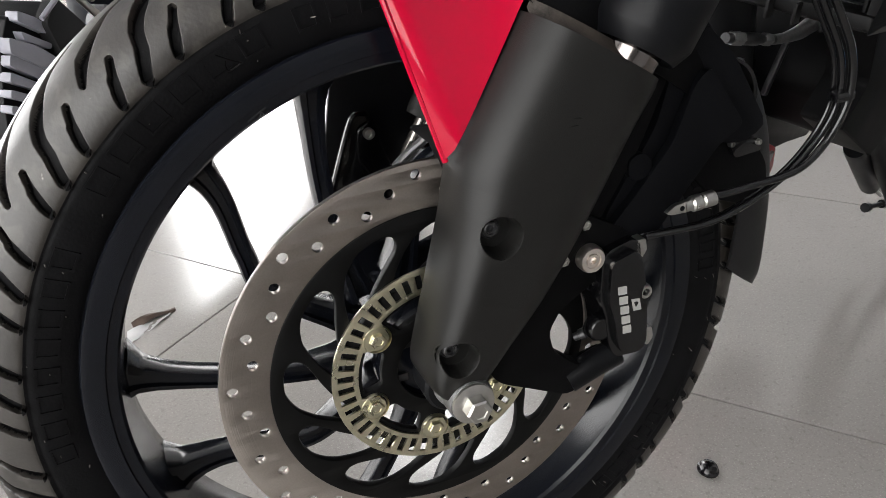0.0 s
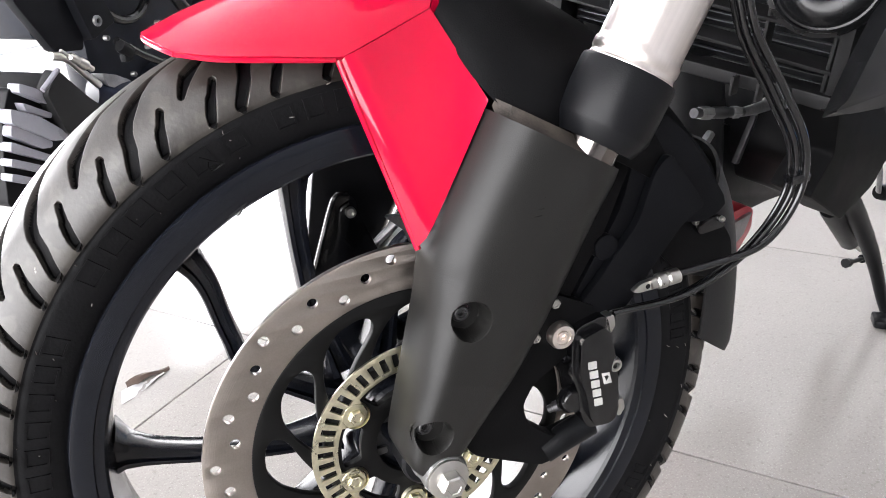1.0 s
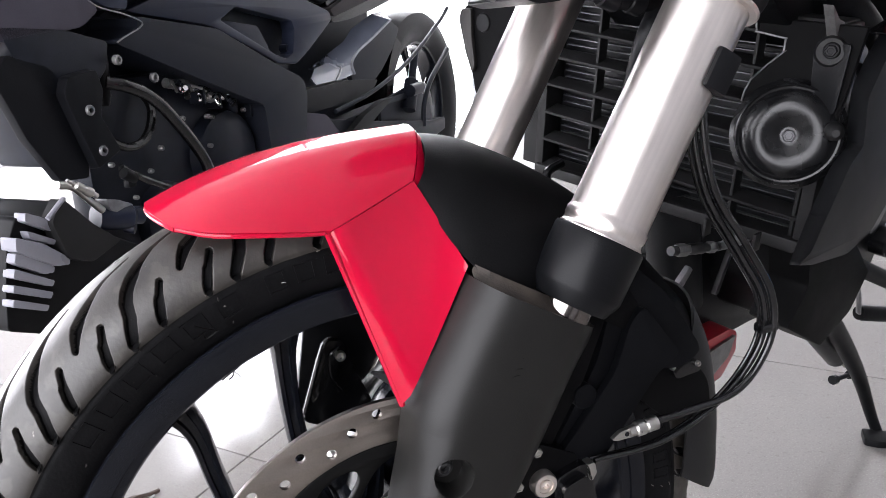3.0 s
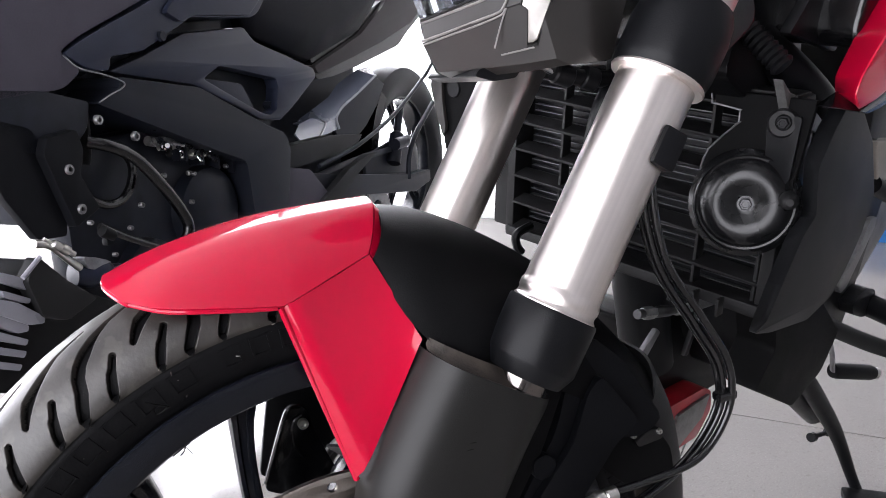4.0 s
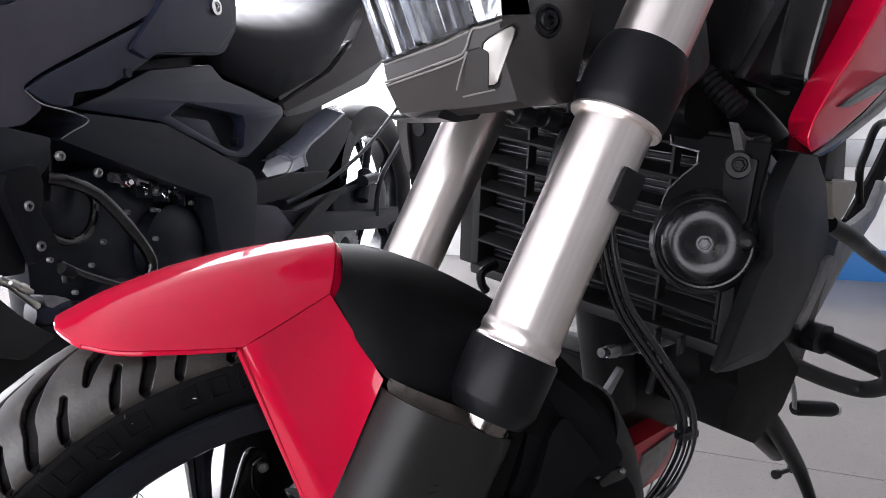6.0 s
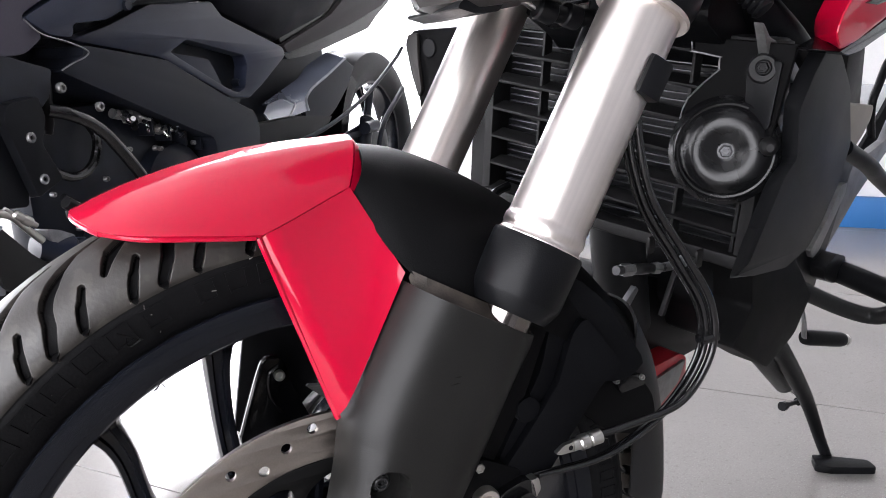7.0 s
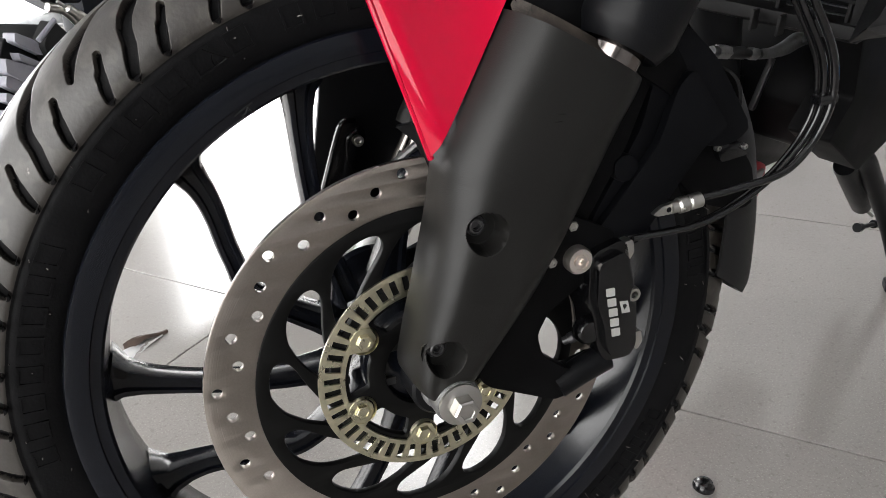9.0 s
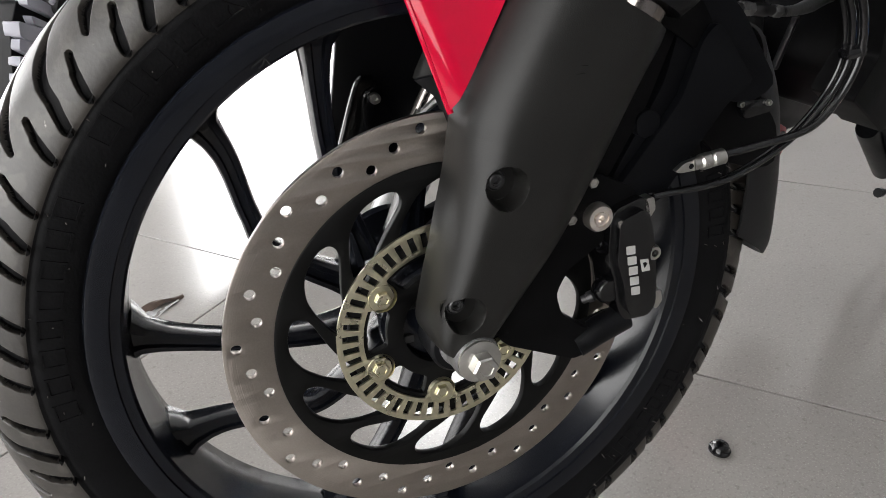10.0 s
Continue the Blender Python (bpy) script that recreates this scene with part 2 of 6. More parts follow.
def tile_material():
    """Polished vitrified tile: warm grey with dark and light specks."""
    m = material("speckled_floor_tile", (0.238, 0.225, 0.212), 0.17, vary=0.05, scale=5, fine=160, bump=0.0, rough_vary=0.05, spec=0.50)
    nt = m.node_tree
    p = nt.nodes["Principled BSDF"]
    base = p.inputs["Base Color"].links[0].from_socket
    co = nt.nodes.new("ShaderNodeTexCoord")
    geo = nt.nodes.new("ShaderNodeNewGeometry")
    out = base
    for scale, lo, hi, color, fac in ((330, 0.56, 0.66, (0.15, 0.14, 0.13), 0.42), (450, 0.58, 0.68, (0.40, 0.385, 0.365), 0.4), (120, 0.62, 0.70, (0.14, 0.13, 0.12), 0.4)):
        n = nt.nodes.new("ShaderNodeTexNoise")
        n.inputs["Scale"].default_value, n.inputs["Detail"].default_value = scale, 2
        nt.links.new(geo.outputs["Position"], n.inputs["Vector"])
        r = nt.nodes.new("ShaderNodeMapRange")
        r.inputs["From Min"].default_value, r.inputs["From Max"].default_value, r.inputs["To Max"].default_value = lo, hi, fac
        nt.links.new(n.outputs["Fac"], r.inputs["Value"])
        mx = nt.nodes.new("ShaderNodeMix")
        mx.data_type = "RGBA"
        nt.links.new(r.outputs[0], mx.inputs[0])
        nt.links.new(out, mx.inputs[6])
        mx.inputs[7].default_value = (*color, 1)
        out = mx.outputs[2]
    nt.links.new(out, p.inputs["Base Color"])
    return m


TILE = tile_material()


# ---- building helpers ----
def finish(me, m, mat, angle=35):
    me.transform(m)
    me.materials.append(mat)
    me.shade_smooth()
    me.set_sharp_from_angle(angle=radians(angle))
    return me


def part(name, bm, mat, parent, label="", m=ONE, angle=35):
    """Links a bmesh (or a mesh) as one mesh object under a thing or a part."""
    if isinstance(bm, bpy.types.Mesh):
        me = bm
        me.name = name
    else:
        me = bpy.data.meshes.new(name)
        bmesh.ops.recalc_face_normals(bm, faces=bm.faces)
        bm.to_mesh(me)
        bm.free()
    ob = new(name, finish(me, m, mat, angle))
    if parent:
        ob.parent = parent
        ob.matrix_parent_inverse = Matrix.Translation(parent.matrix_world.translation).inverted()
    if label:
        tagged(ob, label)
    return ob


def thing(name, label, category, place=(0, 0, 0), group="", kind=""):
    ob = new(name)
    ob.location = place
    bpy.context.view_layer.update()
    return tagged(ob, label, category, group, kind)


def lathe(profile, segs=96, closed=False, axis="y"):
    """Turns (radius, along) round the y axis (or z)."""
    bm = bmesh.new()
    rings = []
    for i in range(segs):
        c, s = math.cos(2 * math.pi * i / segs), math.sin(2 * math.pi * i / segs)
        rings.append([bm.verts.new((r * c, a, r * s) if axis == "y" else (r * c, r * s, a)) for r, a in profile])
    n = len(profile)
    for i in range(segs):
        p, q = rings[i], rings[(i + 1) % segs]
        for j in range(n if closed else n - 1):
            k = (j + 1) % n
            bm.faces.new((p[j], p[k], q[k], q[j]))
    if not closed:
        for j in (0, n - 1):
            if profile[j][0] > 1e-4:
                bm.faces.new([r[j] for r in rings])
    bmesh.ops.remove_doubles(bm, verts=bm.verts, dist=1e-6)
    return bm


def along(a, b):
    """The matrix that lays the z axis from a to b, with its origin at a."""
    a, b = Vector(a), Vector(b)
    return Matrix.Translation(a) @ (b - a).to_track_quat("Z", "Y").to_matrix().to_4x4()


def rod(a, b, profile, segs=32):
    """A turned body between a and b; profile: (radius, part of the length from 0 to 1)."""
    length = (Vector(b) - Vector(a)).length
    bm = lathe([(r, t * length) for r, t in profile], segs, axis="z")
    bm.transform(along(a, b))
    return bm


def smooth_path(points, steps=8):
    """A Catmull-Rom line through the points."""
    p = [Vector(q) for q in points]
    p = [2 * p[0] - p[1], *p, 2 * p[-1] - p[-2]]
    out = []
    for i in range(1, len(p) - 2):
        a, b, c, d = p[i - 1 : i + 3]
        for k in range(steps):
            t = k / steps
            out.append(0.5 * (2 * b + (c - a) * t + (2 * a - 5 * b + 4 * c - d) * t * t + (3 * b - a - 3 * c + d) * t**3))
    return [*out, p[-2]]


def tube(points, radius, segs=12, steps=8, flat=1.0):
    """A round bar or hose through the points; radius may be a list, one for each point."""
    path = smooth_path(points, steps)
    bm = bmesh.new()
    rings, side = [], None
    for i, p in enumerate(path):
        d = (path[min(i + 1, len(path) - 1)] - path[max(i - 1, 0)]).normalized()
        if side is None:
            side = d.orthogonal().normalized()
        side = (side - d * side.dot(d)).normalized()
        up = d.cross(side)
        if isinstance(radius, (list, tuple)):
            f = i / steps
            k = min(int(f), len(radius) - 2)
            r = radius[k] + (radius[k + 1] - radius[k]) * (f - k)
        else:
            r = radius
        rings.append([bm.verts.new(p + side * (r * math.cos(2 * math.pi * j / segs)) + up * (r * flat * math.sin(2 * math.pi * j / segs))) for j in range(segs)])
    for p, q in zip(rings, rings[1:]):
        for j in range(segs):
            bm.faces.new((p[j], p[(j + 1) % segs], q[(j + 1) % segs], q[j]))
    bm.faces.new(rings[0])
    bm.faces.new(rings[-1])
    return bm


def rounded(points, radius=0.006, steps=4):
    """A 2D outline with its corners rounded."""
    out, n = [], len(points)
    for i in range(n):
        a, b, c = (Vector(points[(i + k) % n]).to_2d() for k in (-1, 0, 1))
        u, v = a - b, c - b
        r = min(radius, u.length * 0.45, v.length * 0.45)
        p, q = b + u.normalized() * r, b + v.normalized() * r
        for k in range(steps + 1):
            t = k / steps
            out.append(tuple((1 - t) ** 2 * p + 2 * t * (1 - t) * b + t * t * q))
    return out


def flat(outlines, y0, y1, bevel=0.0008):
    """A plate in the x-z plane from y0 to y1: the first outline is its edge, the others are holes through it."""
    cu = bpy.data.curves.new("plate", "CURVE")
    cu.dimensions, cu.fill_mode = "2D", "BOTH"
    cu.extrude, cu.bevel_depth, cu.bevel_resolution = abs(y1 - y0) / 2 - bevel, bevel, 1
    cu.offset = -bevel
    for o in outlines:
        sp = cu.splines.new("POLY")
        sp.points.add(len(o) - 1)
        sp.points.foreach_set("co", [c for x, z in o for c in (x, z, 0, 1)])
        sp.use_cyclic_u = True
    ob = bpy.data.objects.new("plate", cu)
    me = bpy.data.meshes.new_from_object(ob)
    bpy.data.objects.remove(ob)
    me.materials.clear()
    weld = bmesh.new()
    weld.from_mesh(me)
    bmesh.ops.remove_doubles(weld, verts=weld.verts, dist=2e-5)
    weld.to_mesh(me)
    weld.free()
    me.transform(Matrix(((1, 0, 0, 0), (0, 0, -1, (y0 + y1) / 2), (0, 1, 0, 0), (0, 0, 0, 1))))
    return me


def slab(outline, y0, y1, bevel=0.003, segs=2, taper=0.0):
    """A thick plate with rounded edges; taper: how far its front (y0) side is drawn in towards the middle."""
    bm = bmesh.new()
    cx, cz = (sum(p[i] for p in outline) / len(outline) for i in (0, 1))
    rings = []
    for y, k in ((y0, 1 - taper), (y1, 1)):
        rings.append([bm.verts.new((cx + (x - cx) * k, y, cz + (z - cz) * k)) for x, z in outline])
    n = len(outline)
    bm.faces.new(rings[0])
    bm.faces.new(rings[1][::-1])
    for i in range(n):
        bm.faces.new((rings[0][i], rings[1][i], rings[1][(i + 1) % n], rings[0][(i + 1) % n]))
    bmesh.ops.recalc_face_normals(bm, faces=bm.faces)
    if bevel:
        bmesh.ops.bevel(bm, geom=bm.edges[:], offset=bevel, segments=segs, profile=0.6, affect="EDGES", clamp_overlap=True)
    return bm


def block(cx, cy, cz, sx, sy, sz, bevel=0.003, m=None):
    bm = bmesh.new()
    bmesh.ops.create_cube(bm, size=1, matrix=Matrix.Translation((cx, cy, cz)) @ Matrix.Diagonal((sx, sy, sz, 1)))
    if bevel:
        bmesh.ops.bevel(bm, geom=bm.edges[:], offset=bevel, segments=2, profile=0.6, affect="EDGES", clamp_overlap=True)
    if m:
        bm.transform(m)
    return bm


def loft(sections, cap=True, closed=False):
    """A skin through rows of points of the same length; closed: each row is a ring."""
    bm = bmesh.new()
    rows = [[bm.verts.new(p) for p in s] for s in sections]
    n = len(rows[0])
    for p, q in zip(rows, rows[1:]):
        for j in range(n if closed else n - 1):
            k = (j + 1) % n
            bm.faces.new((p[j], p[k], q[k], q[j]))
    if cap and closed:
        bm.faces.new(rows[0])
        bm.faces.new(rows[-1])
    return bm


def thicken(bm, t):
    bmesh.ops.recalc_face_normals(bm, faces=bm.faces)
    bmesh.ops.solidify(bm, geom=bm.faces[:], thickness=t)
    return bm


def join(*bms):
    """Several pieces of one casting in one bmesh."""
    out = bmesh.new()
    for b in bms:
        me = bpy.data.meshes.new("piece")
        b.to_mesh(me)
        b.free()
        out.from_mesh(me)
        bpy.data.meshes.remove(me)
    return out


def hex_bolt(a, b, r, washer=1.5):
    """A hexagon head on its flange, from the seat a outward to b."""
    length = (Vector(b) - Vector(a)).length
    flange = lathe([(0, 0), (r * washer, 0), (r * washer, length * 0.18), (r * 1.15, length * 0.3), (0, length * 0.3)], 24, axis="z")
    head = lathe([(0, length * 0.25), (r, length * 0.25), (r, length * 0.9), (r * 0.86, length), (r * 0.55, length), (r * 0.5, length * 0.93), (0, length * 0.93)], 6, axis="z")
    bm = join(flange, head)
    bm.transform(along(a, b))
    return bm


def socket_bolt(a, b, r):
    """A round cap screw with a socket in its head."""
    length = (Vector(b) - Vector(a)).length
    bm = lathe([(0, 0), (r, 0), (r, length * 0.75), (r * 0.85, length), (r * 0.5, length), (r * 0.45, length * 0.4), (0, length * 0.4)], 20, axis="z")
    bm.transform(along(a, b))
    return bm


def arc(r, a0, a1, n):
    return [(r * math.cos(radians(a0 + (a1 - a0) * i / n)), r * math.sin(radians(a0 + (a1 - a0) * i / n))) for i in range(n + 1)]


def circle(r, n, cx=0.0, cz=0.0):
    return [(cx + r * math.cos(2 * math.pi * i / n), cz + r * math.sin(2 * math.pi * i / n)) for i in range(n)]

# ---- the room, laid along its floor tiles ----
P0, P1, Q0, Q1 = -3.4, 2.3, -2.4, 2.34
PITCH, PA, QA = 0.635, 0.113, 0.371


def wall(name, outlines, y0, y1, m, mat=None):
    me = flat(outlines, y0, y1, 0.0015)
    ob = new(name, finish(me, m, mat or WALL))
    return tagged(ob, kind="structure")


def rect(x0, z0, x1, z1):
    return [(x0, z0), (x1, z0), (x1, z1), (x0, z1)]


floor_bm = bmesh.new()
bmesh.ops.create_cube(floor_bm, size=1, matrix=Matrix.Translation(((P0 + P1) / 2, (Q0 + Q1) / 2, -0.053)) @ Matrix.Diagonal((P1 - P0 + 0.6, Q1 - Q0 + 0.6, 0.1, 1)))
floor = part("floor", floor_bm, GROUT, None, m=ROOM)
tagged(floor, "polished speckled grey floor of large square tiles", "floor", kind="structure")
WIN_Z0, WIN_Z1 = 0.12, 2.75
# the wall behind the bikes has the wide window, a solid end and a low blue band
wall("wall_north", [rect(P0, 0, P1, ZC), rect(-3.25, WIN_Z0, -1.02, WIN_Z1)], Q1, Q1 + 0.15, ROOM)
wall("wall_east", [rect(Q0, 0, Q1, ZC)], -P1 - 0.15, -P1, ROOM @ pose(0, 0, 0, 0, 0, 90), INNER)
wall("wall_south", [rect(P0, 0, P1, ZC), rect(-2.8, 0.12, 1.2, 2.6)], Q0 - 0.15, Q0, ROOM, INNER)
wall("wall_west", [rect(Q0, 0, Q1, ZC), rect(-1.7, 0.015, 2.38, WIN_Z1)], -P0, -P0 + 0.15, ROOM @ pose(0, 0, 0, 0, 0, 90), INNER)
ceil = bmesh.new()
bmesh.ops.create_cube(ceil, size=1, matrix=Matrix.Translation(((P0 + P1) / 2, (Q0 + Q1) / 2, ZC + 0.05)) @ Matrix.Diagonal((P1 - P0 + 0.3, Q1 - Q0 + 0.3, 0.1, 1)))
tagged(part("ceiling", ceil, CEILING, None, m=ROOM), "plain white painted showroom ceiling", "ceiling", kind="structure")
tagged(part("baseboard", block((-0.5 + P1) / 2, Q1 - 0.012, 0.05, P1 + 0.5, 0.02, 0.1, 0.002), BLUE, None, m=ROOM), "low blue painted band along the wall foot", "baseboard", kind="structure")
tagged(part("trim", block((-0.5 + P1) / 2, Q1 - 0.011, 0.41, P1 + 0.5, 0.018, 0.085, 0.002), FRAMEGREY, None, m=ROOM), "dark grey strip across the white wall", "trim", kind="structure")


def window(name, a, b, m, posts, z0=WIN_Z0, z1=WIN_Z1):
    """Aluminium frame bars of a wide shop window."""
    w = thing(name, "wide shop window with grey aluminium bars, bright daylight outside", "window", kind="structure")
    for x in (a, *posts, b):
        part("window_frame", block(x, 0.05, (z0 + z1) / 2, 0.05, 0.06, z1 - z0, 0.003), FRAMEGREY, w, m=m)
    for z in (z0, z1):
        part("window_sill", block((a + b) / 2, 0.05, z, b - a - 0.06, 0.06, 0.05, 0.003), FRAMEGREY, w, m=m)
    return w


window("window_1", -3.22, -1.05, ROOM @ pose(0, Q1 + 0.02, 0), (-2.15,))
window("window_3", -2.77, 1.17, ROOM @ pose(0, Q0 - 0.12, 0), (-1.45, -0.15), 0.12, 2.6)
window("window_2", -1.67, 2.35, ROOM @ pose(0, 0, 0, 0, 0, 90) @ pose(0, -P0 + 0.02, 0), (-0.4, 0.85), 0.041)
tagged(part("backdrop", join(block(-1.55, Q1 + 0.9, 1.4, 6.4, 0.02, 3.8, 0), block(P0 - 0.9, 0.2, 1.4, 0.02, 6.0, 3.8, 0), block(-0.8, Q0 - 0.9, 1.6, 6.4, 0.02, 3.6, 0)), OUTSIDE, None, m=ROOM), "bright daylight outside the window", "backdrop", kind="structure")

# ---- the red motorcycle: front wheel ----
bike = thing("motorcycle", "red and black motorcycle parked on its side stand", "motorcycle")


def make_tyre():
    """The tyre: a turned body whose tread is pressed in along slanted grooves."""
    # half of the outline from the crown down to the bead: (half width, radius)
    half = [(0.0, 0.2985), (0.008, 0.2982), (0.016, 0.2972), (0.024, 0.2948), (0.031, 0.291), (0.038, 0.2852), (0.0435, 0.278), (0.047, 0.270), (0.0485, 0.2625), (0.0478, 0.258), (0.0484, 0.254), (0.0478, 0.245), (0.046, 0.237), (0.0435, 0.2305), (0.041, 0.226)]
    fine = smooth_path([(y, 0, r) for y, r in half[:10]], 18)[:-1] + smooth_path([(y, 0, r) for y, r in half[9:]], 4)
    side = [(p.x, p.z) for p in fine]
    profile = [(-y, r) for y, r in side[::-1]] + side[1:70] + side[70::4]
    prof = np.array(profile)
    seg = np.hypot(*np.diff(prof, axis=0).T)
    length = np.concatenate([[0], np.cumsum(seg)])
    mid = length[len(side) - 1]
    v = length - mid                       # along the section from the crown
    nrm = np.gradient(prof, axis=0)
    nrm = np.stack([-nrm[:, 1], nrm[:, 0]], 1)
    nrm /= np.linalg.norm(nrm, axis=1)[:, None]
    nrm[nrm[:, 1] < 0] *= 1
    R = 0.298
    # finer steps over the upper front of the tyre, coarser ones round the rest
    ang = np.radians(np.concatenate([np.arange(80, 210, 0.065), np.arange(210, 440, 0.21)]))
    N = len(ang)
    deg = math.radians(1) * R
    period = 16.08 * deg

    def line_depth(px, py, path):
        best = np.zeros_like(px)
        for (x0, y0, w0), (x1, y1, w1) in zip(path, path[1:]):
            x0, x1 = x0 * deg, x1 * deg
            dx, dy = x1 - x0, y1 - y0
            t = np.clip(((px - x0) * dx + (py - y0) * dy) / (dx * dx + dy * dy), 0, 1)
            dist = np.hypot(px - x0 - t * dx, py - y0 - t * dy)
            w = w0 + (w1 - w0) * t
            best = np.maximum(best, np.clip((w - dist) / 0.0010 + 0.5, 0, 1))
        return best

    depth = np.zeros((N, len(prof)))
    u = ang * R
    # each groove: (degrees round the wheel from its foot, distance from the crown, half width)
    shape = {
        "long": [(-12.2, 0.007, 0.0008), (-8.6, 0.0153, 0.0018), (-6.4, 0.023, 0.0034), (-4.9, 0.030, 0.0045), (-3.6, 0.0365, 0.0043), (-2.7, 0.043, 0.0041), (-2.0, 0.052, 0.0038), (0, 0.0660, 0.0033)],
        "short": [(-11.0, 0.006, 0.0008), (-7.0, 0.0135, 0.0016), (-4.3, 0.0235, 0.0032), (-1.9, 0.032, 0.0044), (-0.9, 0.038, 0.0032), (0, 0.0440, 0.0019)],
        "slot": [(-2.7, 0.0445, 0.0020), (-1.75, 0.052, 0.0022), (-1.35, 0.0545, 0.0029), (-0.4, 0.0625, 0.0030), (0, 0.0665, 0.0026)],
    }
    kinds = [("long", 0.0), ("slot", 4.2), ("short", 5.6), ("slot", -4.75)]
    for sgn, shift in ((-1, 0.0), (1, 8.04)):
        vv = v * sgn
        for kind, off in kinds:
            base = (123.25 + off + shift) * deg
            px = (u[:, None] - base + period / 2) % period - period / 2
            for extra in (-period, 0, period):
                depth = np.maximum(depth, line_depth(px + extra + 0 * vv[None], vv[None] + 0 * px, shape[kind]))
    pos = prof[None] - nrm[None] * (depth * 0.0052)[..., None] * np.where(nrm[:, 1] >= 0, 1, -1)[None, :, None]
    y, r = pos[..., 0], pos[..., 1]
    verts = np.stack([r * np.cos(ang)[:, None], y, r * np.sin(ang)[:, None]], -1).reshape(-1, 3)
    M = len(prof)
    i, j = np.meshgrid(np.arange(N), np.arange(M - 1), indexing="ij")
    a, b = i * M + j, i * M + j + 1
    c, d = ((i + 1) % N) * M + j + 1, ((i + 1) % N) * M + j
    me = bpy.data.meshes.new("tyre")
    me.from_pydata(verts.tolist(), [], np.stack([a, b, c, d], -1).reshape(-1, 4).tolist())
    me.validate()
    me.update()
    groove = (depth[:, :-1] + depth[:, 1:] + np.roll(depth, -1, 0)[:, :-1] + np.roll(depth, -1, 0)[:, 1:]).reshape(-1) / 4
    return me, groove


tyre_me, groove = make_tyre()
tyre = part("tyre", tyre_me, RUBBER, bike, "black road tyre with slanted tread grooves", FRONT, 60)
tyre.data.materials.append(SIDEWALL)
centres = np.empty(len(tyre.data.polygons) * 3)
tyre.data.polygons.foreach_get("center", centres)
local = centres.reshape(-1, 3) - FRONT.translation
# Groove floors also take the sidewall black, which paints the shade in them.
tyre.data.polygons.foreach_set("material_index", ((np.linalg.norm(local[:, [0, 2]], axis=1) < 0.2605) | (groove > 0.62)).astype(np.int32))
tyre.data.update()


def sidewall_bars():
    """Raised marks on the tyre's side, as plain bars in two arcs, and thin rings."""
    bm = bmesh.new()

    def bar(a0, a1, r0, r1, y0, y1):
        vs = []
        for a in (a0, a1):
            for r, y in ((r0, y0), (r1, y1)):
                c, s = math.cos(radians(a)), math.sin(radians(a))
                for d in (0, 0.0012):
                    vs.append(bm.verts.new((r * c, y - d, r * s)))
        for f in ((1, 3, 7, 5), (0, 1, 5, 4), (2, 3, 7, 6), (0, 1, 3, 2), (4, 5, 7, 6)):
            bm.faces.new([vs[k] for k in f])

    for start, count, step in ((182, 8, 4.5), (139, 6, 5.4), (104, 3, 4.6), (86, 3, 3.2), (-30, 7, 3.4), (20, 6, 3.6)):
        for k in range(count):
            a = start - k * step
            w = step * 0.66
            bar(a, a - 0.36, 0.2400, 0.2540, -0.0468, -0.0481)
            bar(a - w + 0.36, a - w, 0.2400, 0.2540, -0.0468, -0.0481)
            bar(a - 0.36, a - w + 0.36, 0.2400, 0.2414, -0.0468, -0.0471)
            bar(a - 0.36, a - w + 0.36, 0.2526, 0.2540, -0.0480, -0.0481)
    return bm


def moulding_hairs():
    """Short rubber hairs left by the mould, in three rings on the tyre's side."""
    rng = random.Random(4)
    bm = bmesh.new()
    for r0, y, count in ((0.2565, -0.0484, 26), (0.2475, -0.0476, 22), (0.2375, -0.0456, 20)):
        for k in range(count):
            a = radians(360 / count * (k + rng.uniform(-0.25, 0.25)))
            r, h = r0 + rng.uniform(-0.002, 0.002), rng.uniform(0.0025, 0.0060)
            foot = Vector((r * math.cos(a), y + 0.0004, r * math.sin(a)))
            tip = foot + Vector((rng.uniform(-0.6, 0.6), -1.0, rng.uniform(-0.6, 0.6))).normalized() * h
            hair = rod(foot, tip, [(0, 0), (0.00042, 0), (0.00034, 0.7), (0, 1)], 5)
            me = bpy.data.meshes.new("piece")
            hair.to_mesh(me)
            hair.free()
            bm.from_mesh(me)
            bpy.data.meshes.remove(me)
    return bm


tagged(part("raised_mark", sidewall_bars(), SIDEWALL, tyre, "raised black marks on the tyre side", FRONT), kind="stuff")
tagged(part("moulding_hair", moulding_hairs(), HAIR, tyre, "pale rubber moulding hairs", FRONT), kind="stuff")


def rim_profile():
    half = [(0.2275, 0.0455), (0.2298, 0.0478), (0.2288, 0.0500), (0.2230, 0.0508), (0.2152, 0.0496), (0.2145, 0.0480), (0.2085, 0.0466), (0.2066, 0.0440), (0.2052, 0.0330), (0.2040, 0.0160), (0.2030, 0.0080)]
    outer = [(0.2190, 0.0430), (0.2085, 0.0300), (0.2085, 0.0)]
    loop = [(r, -y) for r, y in half] + [(r, y * 0.62) for r, y in half[::-1]] + [(r, y * 0.62) for r, y in outer[:2]] + [(0.2085, 0.0)] + [(r, -y) for r, y in outer[1::-1]]
    return loop


rim = part("rim", lathe(rim_profile(), 160, closed=True), RIM, bike, "satin black cast alloy wheel rim", FRONT, 24)


